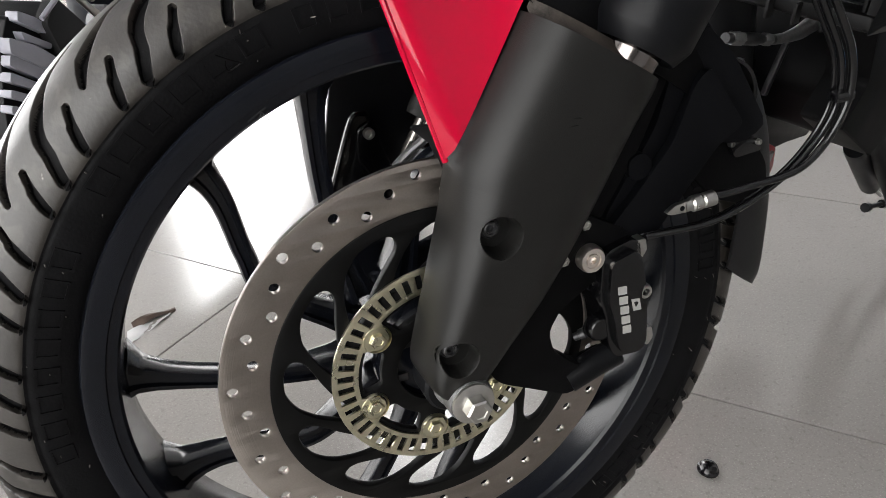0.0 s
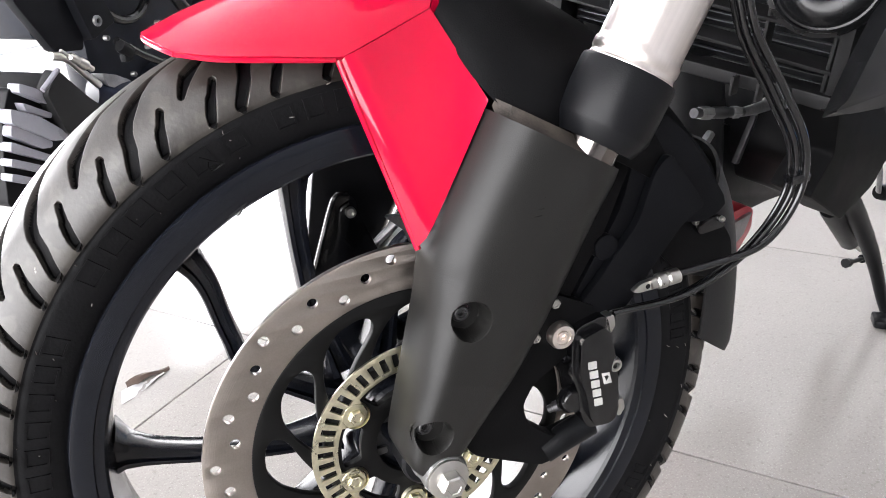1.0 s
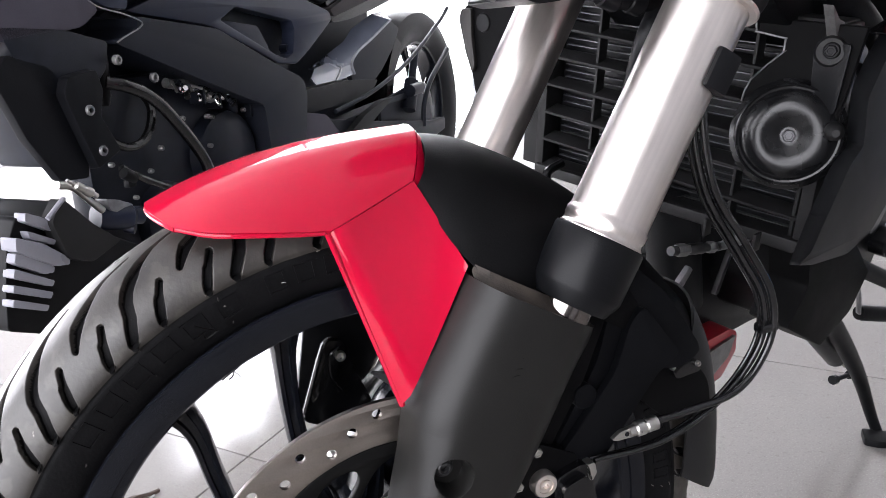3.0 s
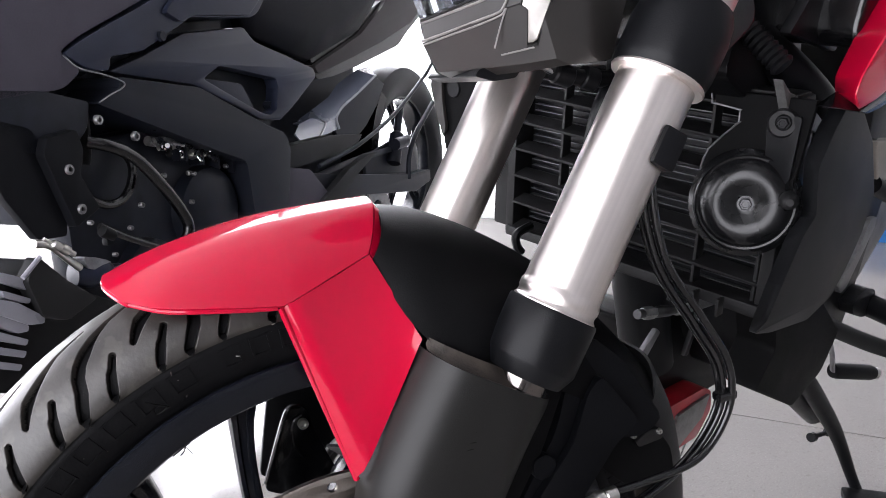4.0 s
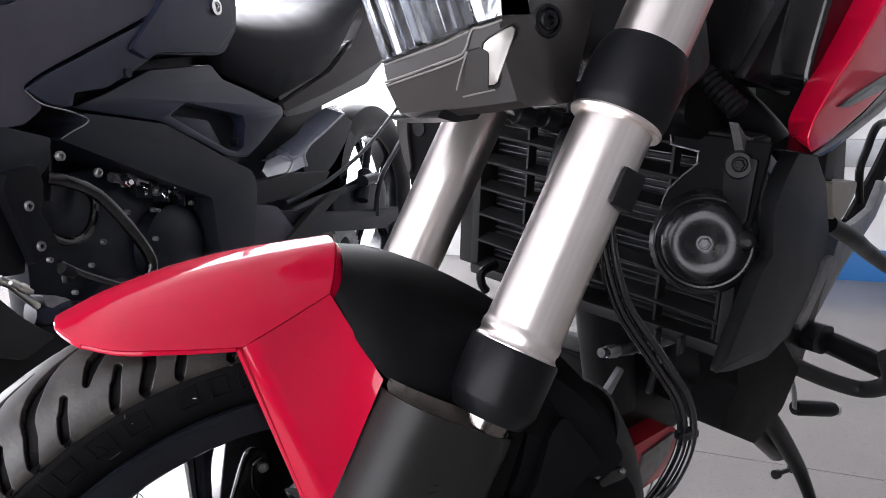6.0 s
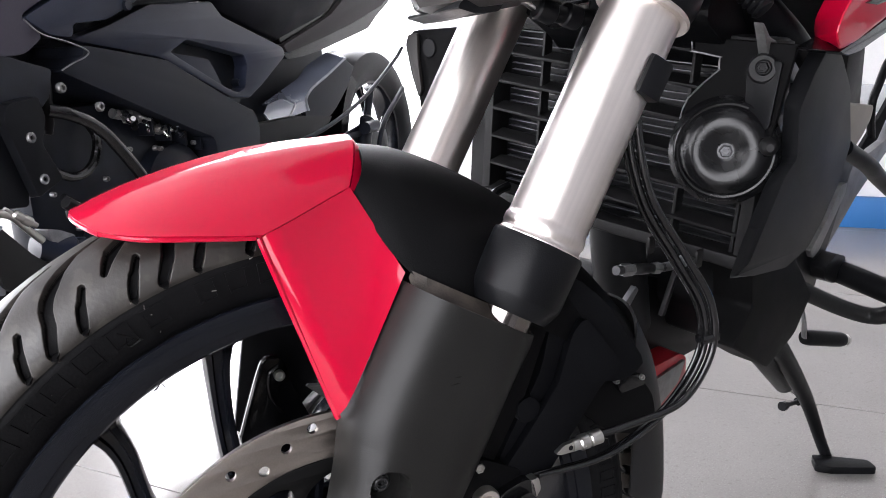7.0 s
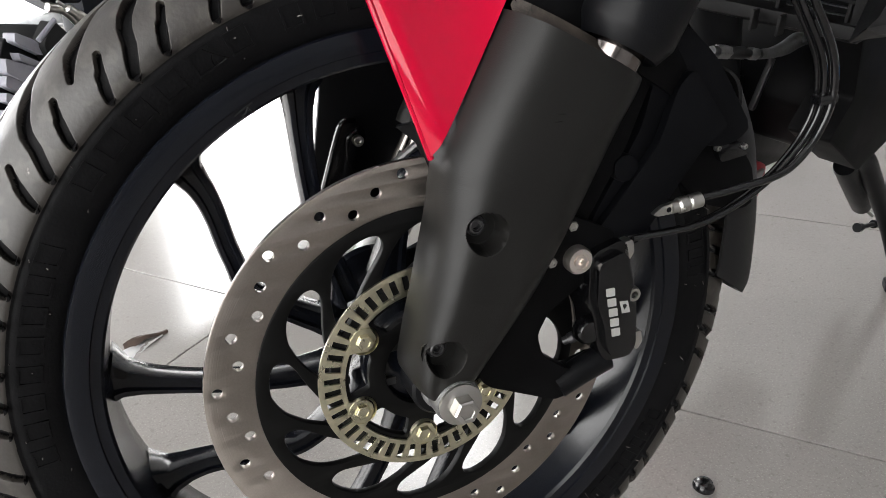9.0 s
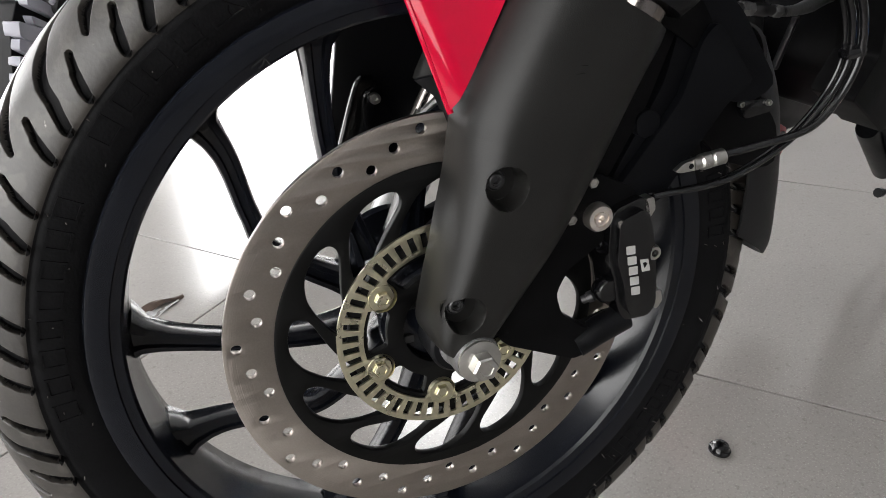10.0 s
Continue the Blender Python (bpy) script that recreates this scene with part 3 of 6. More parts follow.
def spoke(points, widths, depths, steps=6):
    """A cast spoke with a groove down its face."""
    path = smooth_path(points, steps)
    secs = []
    for i, p in enumerate(path):
        d = (path[min(i + 1, len(path) - 1)] - path[max(i - 1, 0)]).normalized()
        side = Vector((0, 1, 0)).cross(d).normalized()
        f = i / (len(path) - 1) * (len(widths) - 1)
        k = min(int(f), len(widths) - 2)
        w = widths[k] + (widths[k + 1] - widths[k]) * (f - k)
        h = depths[k] + (depths[k + 1] - depths[k]) * (f - k)
        ring = [(-1, -0.55), (-0.82, -0.95), (-0.42, -1), (-0.28, -0.75), (0.28, -0.75), (0.42, -1), (0.82, -0.95), (1, -0.55), (1, 0.7), (0.8, 1), (-0.8, 1), (-1, 0.7)]
        secs.append([p + side * (a * w) + Vector((0, b * h, 0)) for a, b in ring])
    return loft(secs, closed=True)


for k in range(5):
    turn = pose(0, 0, 0, 0, -72 * k, 0)
    for line in (
        [(-0.047, 0, 0.2015), (-0.050, 0, 0.165), (-0.050, 0, 0.125), (-0.046, 0, 0.085), (-0.034, 0, 0.035)],
        [(-0.132, 0, 0.1595), (-0.118, 0, 0.128), (-0.110, 0, 0.085), (-0.098, 0, 0.052), (-0.040, 0, 0.010)],
    ):
        widths = (0.0200, 0.0112, 0.0090, 0.0080, 0.0074, 0.0072, 0.0072, 0.0072, 0.0074, 0.0078, 0.0082, 0.0090, 0.0120)
        depths = (0.0180, 0.0125, 0.0100, 0.0090, 0.0086, 0.0085, 0.0085, 0.0085, 0.0088, 0.0095, 0.0110, 0.0140, 0.0180)
        bm = spoke(line, widths, depths, 9)
        bm.transform(turn)
        part("spoke", bm, RIM, rim, m=FRONT)
hub_line = [(0.0, -0.060), (0.028, -0.060), (0.030, -0.062), (0.040, -0.0605), (0.0425, -0.058), (0.0425, -0.050), (0.038, -0.042), (0.034, -0.03), (0.034, 0.03), (0.046, 0.045), (0.046, 0.055), (0, 0.055)]
hub = part("hub", lathe(hub_line, 64), RIM, bike, "black cast wheel hub", FRONT)
for k in range(6):
    a = radians(20 + 60 * k)
    part("hub_pocket", block(0.0265 * math.cos(a), -0.0605, 0.0265 * math.sin(a), 0.008, 0.004, 0.006, 0.001, pose(0, 0, 0)), DARKSTEEL, hub, m=FRONT)

# ---- brake disc, sensor ring ----
DY = -0.066
holes = []
for k in range(45):
    a, r = radians(91.3 + 8 * k), (0.1415, 0.1340, 0.1265, 0.1372, 0.1295)[k % 5]
    holes.append(circle(0.0036, 12, r * math.cos(a), r * math.sin(a)))
disc = part("brake_disc", flat([circle(0.150, 180), circle(0.1175, 120), *holes], DY - 0.0022, DY + 0.0022, 0.0005), DISC, bike, "drilled steel brake disc with turned marks")
disc.matrix_basis = FRONT


for strokes in ([(-0.1088, -0.0687), (-0.1020, -0.0722), (-0.0956, -0.0748)], [(-0.1042, -0.0722), (-0.1046, -0.0752), (-0.1028, -0.0778), (-0.0968, -0.0749)], [(-0.0986, -0.1063), (-0.0930, -0.1030), (-0.0876, -0.1002)], [(-0.0945, -0.1069), (-0.0920, -0.1052), (-0.0905, -0.1027), (-0.0870, -0.1079)]):
    part("pen_stroke", tube([(x, DY - 0.0023, z) for x, z in strokes], 0.00055, 6, 4, 0.4), CARRIER, disc, "thin dark pen stroke", FRONT)


def swirl(a0):
    """A curved opening between two arms of the disc carrier."""
    lead = ((0.0995, 0.4), (0.0945, 2.2), (0.0895, 6.0), (0.0840, 11.8), (0.0770, 20.5), (0.0690, 31.0))
    trail = ((0.0690, 43.5), (0.0800, 36.0), (0.0900, 30.0), (0.1000, 23.5), (0.1050, 18.5), (0.1082, 14.0), (0.1092, 8.0), (0.1085, 3.5), (0.1055, 0.6))
    return rounded([(r * math.cos(radians(a0 + a)), r * math.sin(radians(a0 + a))) for r, a in (*lead, *trail)], 0.004, 3)


slots = [swirl(101.6 + 30 * k) for k in range(12)]
slots += [swirl_hole for swirl_hole in (rounded([(r * math.cos(radians(a)), r * math.sin(radians(a))) for r, a in [(0.0420, c + d) for d in (-17, -8, 0, 8, 17)] + [(0.0560, c + d) for d in (19, 10, 0, -10, -19)]], 0.003, 2) for c in (50, 110, 170, 230, 290, 350))]
carrier = part("disc_carrier", flat([circle(0.1178, 120), circle(0.030, 40), *slots], DY - 0.003, DY + 0.003, 0.0008), CARRIER, disc, "black swirled disc carrier")
AY = -0.0702
teeth = []
for k in range(48):
    a0, a1 = 7.5 * k - 2.1, 7.5 * k + 2.1
    teeth.append([(r * math.cos(radians(a)), r * math.sin(radians(a))) for r, a in ((0.0625, a0), (0.0735, a0 * 1 + 0.35), (0.0735, a1 - 0.35), (0.0625, a1))])
inner = []
for k in range(6):
    c = 22 + 60 * k
    inner += arc(0.0590, c - 30, c - 12, 8)
    inner += [(0.0545 * math.cos(radians(c - 10)), 0.0545 * math.sin(radians(c - 10))), (0.0475 * math.cos(radians(c - 7)), 0.0475 * math.sin(radians(c - 7))), (0.0455 * math.cos(radians(c)), 0.0455 * math.sin(radians(c))), (0.0475 * math.cos(radians(c + 7)), 0.0475 * math.sin(radians(c + 7))), (0.0545 * math.cos(radians(c + 10)), 0.0545 * math.sin(radians(c + 10)))]
    inner += arc(0.0590, c + 12, c + 30, 8)[:-1]
ring = part("sensor_ring", flat([circle(0.0775, 144), inner, *teeth], AY - 0.0011, AY + 0.0011, 0.0003), ZINC, bike, "yellow zinc-plated slotted speed sensor ring", FRONT)
for k in range(6):
    a = radians(22 + 60 * k)
    x, z = 0.0535 * math.cos(a), 0.0535 * math.sin(a)
    part("bolt_seat", rod((x, AY + 0.009, z), (x, AY - 0.0016, z), [(0.0060, 0.0), (0.0102, 0.0), (0.0104, 0.9), (0.0098, 1.0), (0.0090, 0.85), (0.0082, 0.35), (0.0060, 0.30)], 28), ZINC, ring, m=FRONT)
    part("bolt", hex_bolt((x, AY + 0.007, z), (x, AY - 0.0045, z), 0.0060, 1.28), ZINC, ring, m=FRONT)

# ---- fork ----
FD = -0.107


def on_fork(z, y=FD, ahead=0.0):
    return (0.617 * z - ahead * 0.851, y, z + ahead * 0.525)


for y, up in ((FD, 0.0), (-FD, 0.045)):
    part("fork_tube", rod(on_fork(0.243, y), on_fork(0.62, y), [(0, 0), (0.0286, 0), (0.0292, 0.003), (0.0292, 0.014), (0.0282, 0.016), (0.0276, 0.020), (0.0276, 0.024), (0.0284, 0.027), (0.0284, 0.038), (0.0274, 0.042), (0.0272, 0.047), (0.0272, 1), (0, 1)], 56), FORKTUBE, bike, "champagne silver anodised fork tube", FRONT)
    part("fork_seal", rod(on_fork(0.2060, y), on_fork(0.2475, y), [(0.0195, 0.05), (0.0255, 0.0), (0.0262, 0.02), (0.0306, 0.21), (0.0312, 0.25), (0.0315, 0.95), (0.0308, 1.0), (0.028, 1.0)], 48), PLASTIC, bike, "black fork seal collar", FRONT)
    part("fork_clamp", rod(on_fork(0.393 + up, y), on_fork(0.438 + up, y), [(0.0275, -0.04), (0.0312, -0.04), (0.0315, 0.0), (0.0328, 0.04), (0.0338, 0.15), (0.0342, 0.62), (0.0325, 0.86), (0.0296, 1.0), (0.0275, 1)], 48), PLASTIC, bike, "black lower fork clamp", FRONT)
    part("clamp_ring", rod(on_fork(0.3895 + up, y), on_fork(0.3925 + up, y), [(0.0272, 0), (0.0322, 0), (0.0330, 0.5), (0.0322, 1), (0.0272, 1)], 48), SILVER, bike, m=FRONT)
    part("fork_slider", rod(on_fork(0.15 if y < 0 else 0.04, y * 0.97), on_fork(0.25, y), [(0, 0), (0.0185, 0), (0.0185, 1), (0, 1)], 40), SLIDER, bike, "chrome inner fork tube", FRONT)
    sgn = 1 if y < 0 else -1
    lug = join(rod((0, y + 0.008 * sgn, 0), (0, y + 0.035 * sgn, 0), [(0, 0), (0.019, 0), (0.021, 0.08), (0.021, 0.95), (0, 1)], 36), rod(on_fork(0.0, y * 0.8), on_fork(0.10, y * 0.8), [(0, 0), (0.018, 0), (0.020, 0.5), (0.018, 1), (0, 1)], 36))
    part("axle_lug", lug, PLASTIC if y < 0 else GREYCAST, bike, "cast fork end round the axle", FRONT)
part("axle", rod((0.002, 0.13, 0.002), (0.002, -0.112, 0.002), [(0, 0), (0.0085, 0), (0.0085, 1), (0, 1)], 24), STEEL, bike, "steel wheel axle", FRONT)
part("axle_collar", rod((0.002, -0.075, 0.002), (0.002, -0.124, 0.002), [(0, 0), (0.0175, 0), (0.0175, 0.55), (0.0145, 0.6), (0.0145, 0.66), (0.0160, 0.70), (0.0160, 0.92), (0.0150, 1.0), (0, 1)], 48), GREYCAST, bike, "grey cast axle end", FRONT)
part("axle_bolt", hex_bolt((0.002, -0.124, 0.002), (0.002, -0.137, 0.002), 0.0090, 1.62), STEEL, bike, "bright steel axle bolt with washer", FRONT)


def make_guard(sgn, dish):
    """The moulded guard over a fork leg, with round recesses for its screws."""
    left = [(-0.0080, 0.0030), (-0.0190, 0.0075), (-0.0228, 0.0200), (-0.0165, 0.0456), (-0.0095, 0.0686), (-0.0020, 0.0945), (0.0052, 0.1194), (0.0092, 0.1380), (0.0142, 0.1560), (0.0262, 0.1800), (0.042, 0.206), (0.061, 0.236)]
    right = [(0.0060, 0.0015), (0.0170, 0.0030), (0.0270, 0.0100), (0.0450, 0.0285), (0.0610, 0.0455), (0.0760, 0.0625), (0.0930, 0.0860), (0.1110, 0.1140), (0.1250, 0.1370), (0.1380, 0.1580), (0.1490, 0.1740), (0.152, 0.181)]
    lp, rp = smooth_path([(x, 0, z) for x, z in left], 30), smooth_path([(x, 0, z) for x, z in right], 30)
    secs = []
    recess = [(0.0282, 0.1132, 0.0124), (-0.0030, 0.0352, 0.0118)] if dish else []
    n = 170
    total = len(lp)
    for i, (a, b) in enumerate(zip(lp, rp)):
        k = i / (total - 1)
        row = []
        for j in range(n + 1):
            u = -1 + 2 * j / n
            p = a.lerp(b, (u + 1) / 2)
            y = -0.084 - 0.042 * max(0.0, 1 - abs(u) ** (10 - 5.5 * min(1.0, k * 1.5) if u < 0 else 2.8)) ** 0.55 * (0.85 + 0.15 * min(1, k * 2.5))
            for x0, z0, r in recess:
                d = math.hypot(p.x - x0, (p.z - z0) * 0.95)
                dip = min(1.0, max(0.0, (r * 1.04 - d) / (r * 0.16)))
                y += max(0.0135, -0.110 - y) * dip * dip * (3 - 2 * dip)
            edge = max(0.0, abs(u) - 0.95) / 0.05
            y += 0.006 * edge**2
            row.append((p.x, y * sgn, p.z))
        secs.append(row)
    first = [(x * 0.9 + 0.001, y + 0.016 * sgn, z + 0.004) for x, y, z in secs[0]]
    return thicken(loft([first, *secs]), 0.0025 * sgn)


guard = part("fork_guard", make_guard(1, True), GUARD, bike, "grey-black moulded fork guard with scuffs", FRONT, 40)
for x, z in ((0.0250, 0.1160), (-0.0068, 0.0400)):
    part("screw", rod((x, -0.108, z), (x, -0.1160, z), [(0, 0), (0.0068, 0), (0.0068, 0.62), (0.0060, 0.70), (0.0057, 0.60), (0.0050, 0.60), (0.0050, 0.92), (0.0042, 1.0), (0.0034, 1.0), (0.0030, 0.80), (0.0024, 0.80), (0.0022, 0.45), (0, 0.45)], 28), DARKSTEEL, guard, "dark socket screw", m=FRONT)
top_rows = []
for j in range(13):
    u = -0.94 + 1.84 * j / 12
    x, z = 0.061 + 0.091 * (u + 1) / 2, 0.236 - 0.055 * (u + 1) / 2
    y = -0.084 - 0.040 * max(0.0, 1 - abs(u) ** 2.8) ** 0.55
    top_rows.append([(x, y, z - 0.002), (x + 0.001, y * 0.93, z + 0.003), (x + 0.003, y * 0.6 - 0.034, z + 0.0075)])
part("guard_top", thicken(loft(top_rows), 0.0015), DUSTBROWN, guard, "dusty brown inner top of the fork guard", FRONT)
SCUFFS = (((0.0684, -0.1256, 0.1735), (0.0857, -0.1250, 0.1734)), ((0.0726, -0.1256, 0.1786), (0.0863, -0.1250, 0.1764)), ((0.0774, -0.1254, 0.1852), (0.0850, -0.1250, 0.1837)))
for a, b in SCUFFS:
    part("scuff", tube([a, tuple((p + q) / 2 + d for p, q, d in zip(a, b, (0, -0.0002, 0.0006))), b], [0.0003, 0.0010, 0.0003], 6, 4, 0.3), CARRIER, guard, "dark scuff mark", FRONT)
part("fork_sleeve", rod(on_fork(0.118, -FD), on_fork(0.26, -FD), [(0.019, 0), (0.029, 0), (0.030, 0.04), (0.030, 1), (0.019, 1)], 40), GUARD, bike, "dark grey sleeve on the far fork leg", FRONT)

# ---- front mudguard ----
CENTRE = [(-0.122, 0, 0.2925), (-0.092, 0, 0.3035), (-0.060, 0, 0.3120), (-0.040, 0, 0.3160), (-0.022, 0, 0.3186), (-0.014, 0, 0.3195), (-0.004, 0, 0.3202), (0.020, 0, 0.3212), (0.062, 0, 0.3215)]
EDGE = [(-0.108, -0.044, 0.2860), (-0.088, -0.064, 0.2828), (-0.060, -0.0715, 0.2795), (-0.040, -0.0738, 0.2769), (-0.0240, -0.0745, 0.2750), (-0.0195, -0.0743, 0.2748), (-0.0120, -0.0722, 0.2768), (0.010, -0.0645, 0.2830), (0.043, -0.0530, 0.2925)]


def arch(centre, edge, bow=None, steps=8, n=14, power=1.0):
    """A bowed skin over the tyre: from its edge over the crown to the other edge; bow: (part of the width, part of the drop) of its section."""
    c, e = smooth_path(centre, steps), smooth_path(edge, steps)
    if bow:
        fine = smooth_path([(x, 0, z) for x, z in bow], 4)
        shape = [(q.x, q.z) for q in fine]
    else:
        shape = [(math.sin(j / n * math.pi / 2) ** power, 1 - math.cos(j / n * math.pi / 2)) for j in range(n + 1)]
    secs = []
    for p, q in zip(c, e):
        half = [Vector((p.x + (q.x - p.x) * k, q.y * w, p.z + (q.z - p.z) * k)) for w, k in shape]
        secs.append([Vector((v.x, -v.y, v.z)) for v in half[::-1]] + half[1:])
    return secs


CREST = ((0, 0), (0.10, 0.014), (0.20, 0.036), (0.30, 0.066), (0.38, 0.112), (0.46, 0.182), (0.58, 0.306), (0.72, 0.488), (0.86, 0.712), (1, 1))
fender = part("front_mudguard", thicken(loft(arch(CENTRE, EDGE, CREST, 4)), -0.0032), RED, bike, "glossy red front mudguard", FRONT, 45)
part("mudguard_lip", thicken(loft(arch([(0.0615, 0, 0.3217), (0.0685, 0, 0.312)], [(0.043, -0.0532, 0.2927), (0.0500, -0.0530, 0.2850)], CREST, 3)), -0.0025), RED, fender, m=FRONT)
front_row = arch(CENTRE, EDGE, CREST, 4)[0]
part("mudguard_edge", tube([front_row[k] for k in range(0, len(front_row), 4)], 0.0021, 10, 3), RED, fender, "rounded front edge", FRONT)
part("mudguard_edge", tube([EDGE[0], EDGE[1], EDGE[2], EDGE[3], EDGE[4]], 0.0017, 8, 4), RED, fender, m=FRONT)


def panel(corners, bulge, sgn, n=10):
    a, b, c, d = (Vector(p) for p in corners)
    rows = []
    for i in range(n + 1):
        row = []
        for j in range(n + 1):
            s, t = i / n, j / n
            p = a.lerp(b, s).lerp(d.lerp(c, s), t)
            p.y -= bulge * 4 * s * (1 - s) * (0.3 + t * (1 - t) * 2.8)
            edge = max(0.0, 0.07 - s) / 0.07
            p.y += 0.006 * edge
            row.append((p.x, p.y * sgn, p.z))
        rows.append(row)
    return thicken(loft(rows), -0.003 * sgn)


for sgn, tip in ((1, (0.0095, -0.0915, 0.1535)), (-1, (0.0300, -0.0900, 0.1900))):
    part("side_panel", panel([(-0.0215, -0.0760, 0.2753), (0.0428, -0.0547, 0.2929), (0.0640, -0.0890, 0.2400), tip], 0.0012, sgn), RED, fender, "glossy red side panel of the mudguard", FRONT, 50)
part("panel_edge", tube([(-0.0222, -0.0735, 0.2745), (-0.0116, -0.0782, 0.2341), (0.0001, -0.0833, 0.1900), (0.0097, -0.0878, 0.1535)], 0.0020, 8, 6), RED, fender, m=FRONT)
rear_c = [(0.064, 0, 0.3150), (0.100, 0, 0.306), (0.150, 0, 0.280), (0.197, 0, 0.246), (0.242, 0, 0.200), (0.283, 0, 0.152)]
rear_e = [(0.0465, -0.0545, 0.289), (0.0600, -0.0840, 0.250), (0.086, -0.098, 0.222), (0.135, -0.094, 0.197), (0.200, -0.080, 0.155), (0.250, -0.067, 0.112)]
part("mudguard_rear", thicken(loft(arch(rear_c, rear_e)), -0.003), SHADE_BLACK, bike, "black rear half of the front mudguard", FRONT, 50)
flap_c = [(0.286, 0, 0.160), (0.308, 0, 0.110), (0.320, 0, 0.050), (0.322, 0, 0.000), (0.321, 0, -0.030), (0.316, 0, -0.044)]
flap_e = [(0.258, -0.060, 0.118), (0.262, -0.060, 0.090), (0.264, -0.058, 0.050), (0.263, -0.057, 0.024), (0.262, -0.056, 0.008), (0.262, -0.054, 0.000)]
part("mudguard_flap", thicken(loft(arch(flap_c, flap_e, power=0.7)), -0.0025), MATT, bike, "black plastic spray flap behind the tyre", FRONT, 50)
strut = [(0.112, 0.055), (0.128, 0.090), (0.165, 0.145), (0.178, 0.190), (0.196, 0.213), (0.226, 0.185), (0.262, 0.128), (0.238, 0.118), (0.205, 0.128), (0.186, 0.118), (0.155, 0.085), (0.138, 0.045)]
part("mudguard_strut", slab(rounded(strut, 0.01, 2), -0.082, -0.070, 0.003), STRUT, bike, "black mudguard support strut", FRONT)
part("mudguard_strut", slab(rounded(strut, 0.01, 2), 0.070, 0.084, 0.003), PLASTIC, bike, "", FRONT)
part("strut_arm", slab(rounded([(0.119, 0.0755), (0.1404, 0.0974), (0.1739, 0.1351), (0.1879, 0.1716), (0.2002, 0.1821), (0.2330, 0.1367), (0.2123, 0.1254), (0.1749, 0.0827), (0.1584, 0.0633)], 0.006, 3), -0.0905, -0.083, 0.0022, 2), STRUT, bike, "black moulded strut arm", FRONT)
part("fork_boss", slab(rounded([(0.140, 0.128), (0.152, 0.132), (0.161, 0.122), (0.154, 0.111), (0.141, 0.113)], 0.006, 4), -0.088, -0.080, 0.003, 3), STRUT, bike, "black fork boss", FRONT)
# Added black plate: stands for the shade on the tyre's shoulder.
part("tyre_shade_plate", slab(rounded([(0.180, 0.150), (0.238, 0.148), (0.261, 0.119), (0.281, 0.091), (0.284, 0.060), (0.267, 0.058), (0.233, 0.071), (0.205, 0.100)], 0.008, 2), -0.066, -0.060, 0.002), SHADE_BLACK, bike, "black plate added for the shade on the tyre", FRONT)
# far leg: sensor bracket and stay
part("far_strut", slab(rounded([(-0.011, 0.24), (-0.011, 0.171), (-0.024, 0.112), (-0.032, 0.075), (0.05, 0.05), (0.12, 0.15), (0.10, 0.25)], 0.006, 2), 0.099, 0.104, 0.002), PLASTIC, bike, "black guard plate on the far fork leg", FRONT)
bracket_far = part("inner_bracket", join(slab(rounded([(-0.033, 0.078), (-0.013, 0.132), (-0.006, 0.146), (0.006, 0.147), (0.013, 0.138), (0.014, 0.124), (0.030, 0.08), (0.02, 0.05)], 0.006, 3), 0.068, 0.074, 0.002), tube([(-0.031, 0.067, 0.085), (-0.012, 0.067, 0.132), (-0.004, 0.067, 0.146), (0.006, 0.067, 0.146)], 0.0022, 8), tube([(0.004, 0.067, 0.098), (-0.003, 0.067, 0.112), (-0.002, 0.067, 0.132), (0.006, 0.067, 0.138)], 0.0018, 8)), GLOSS, bike, "black bracket on the far fork leg", FRONT)
part("bracket_screw", socket_bolt((0.006, 0.068, 0.130), (0.006, 0.063, 0.130), 0.0045), STEEL, bracket_far, m=FRONT)
part("stay_rod", tube([(0.012, 0.085, 0.075), (0.035, 0.08, 0.098), (0.062, 0.075, 0.118)], 0.004, 10), GREYCAST, bike, "grey metal stay rod", FRONT)
part("fork_casting", slab(rounded([(0.02, 0.012), (0.06, 0.030), (0.114, 0.078), (0.150, 0.133), (0.177, 0.192), (0.125, 0.205), (0.06, 0.13), (0.015, 0.05)], 0.008, 2), -0.086, -0.062, 0.004), SHADE_BLACK, bike, "black fork leg casting", FRONT)
part("guard_lip", thicken(loft([[(-0.002, -0.064, 0.172), (0.004, -0.078, 0.176)], [(0.010, -0.064, 0.160), (0.014, -0.078, 0.163)], [(0.018, -0.066, 0.135), (0.022, -0.08, 0.136)], [(0.023, -0.068, 0.11), (0.027, -0.082, 0.11)]]), 0.002), PLASTIC, bike, "black inner lip of the fork guard", FRONT)

for x, z in ((0.0890, 0.0665), (0.1056, 0.0897)):
    part("bracket_bolt", hex_bolt((x, -0.084, z), (x, -0.0925, z), 0.0040, 1.4), STEEL, bike, "small bright bolt", FRONT)
clip_side = part("mudguard_clip", slab(rounded([(0.2370, 0.1180), (0.2660, 0.1150), (0.2690, 0.1050), (0.2440, 0.1030)], 0.003, 2), -0.072, -0.066, 0.0015), GLOSS, bike, "glossy black mudguard clip", FRONT)
for x, z in ((0.2390, 0.1155), (0.2640, 0.1125)):
    part("clip_screw", socket_bolt((x, -0.071, z), (x, -0.0745, z), 0.0024), STEEL, clip_side, m=FRONT)

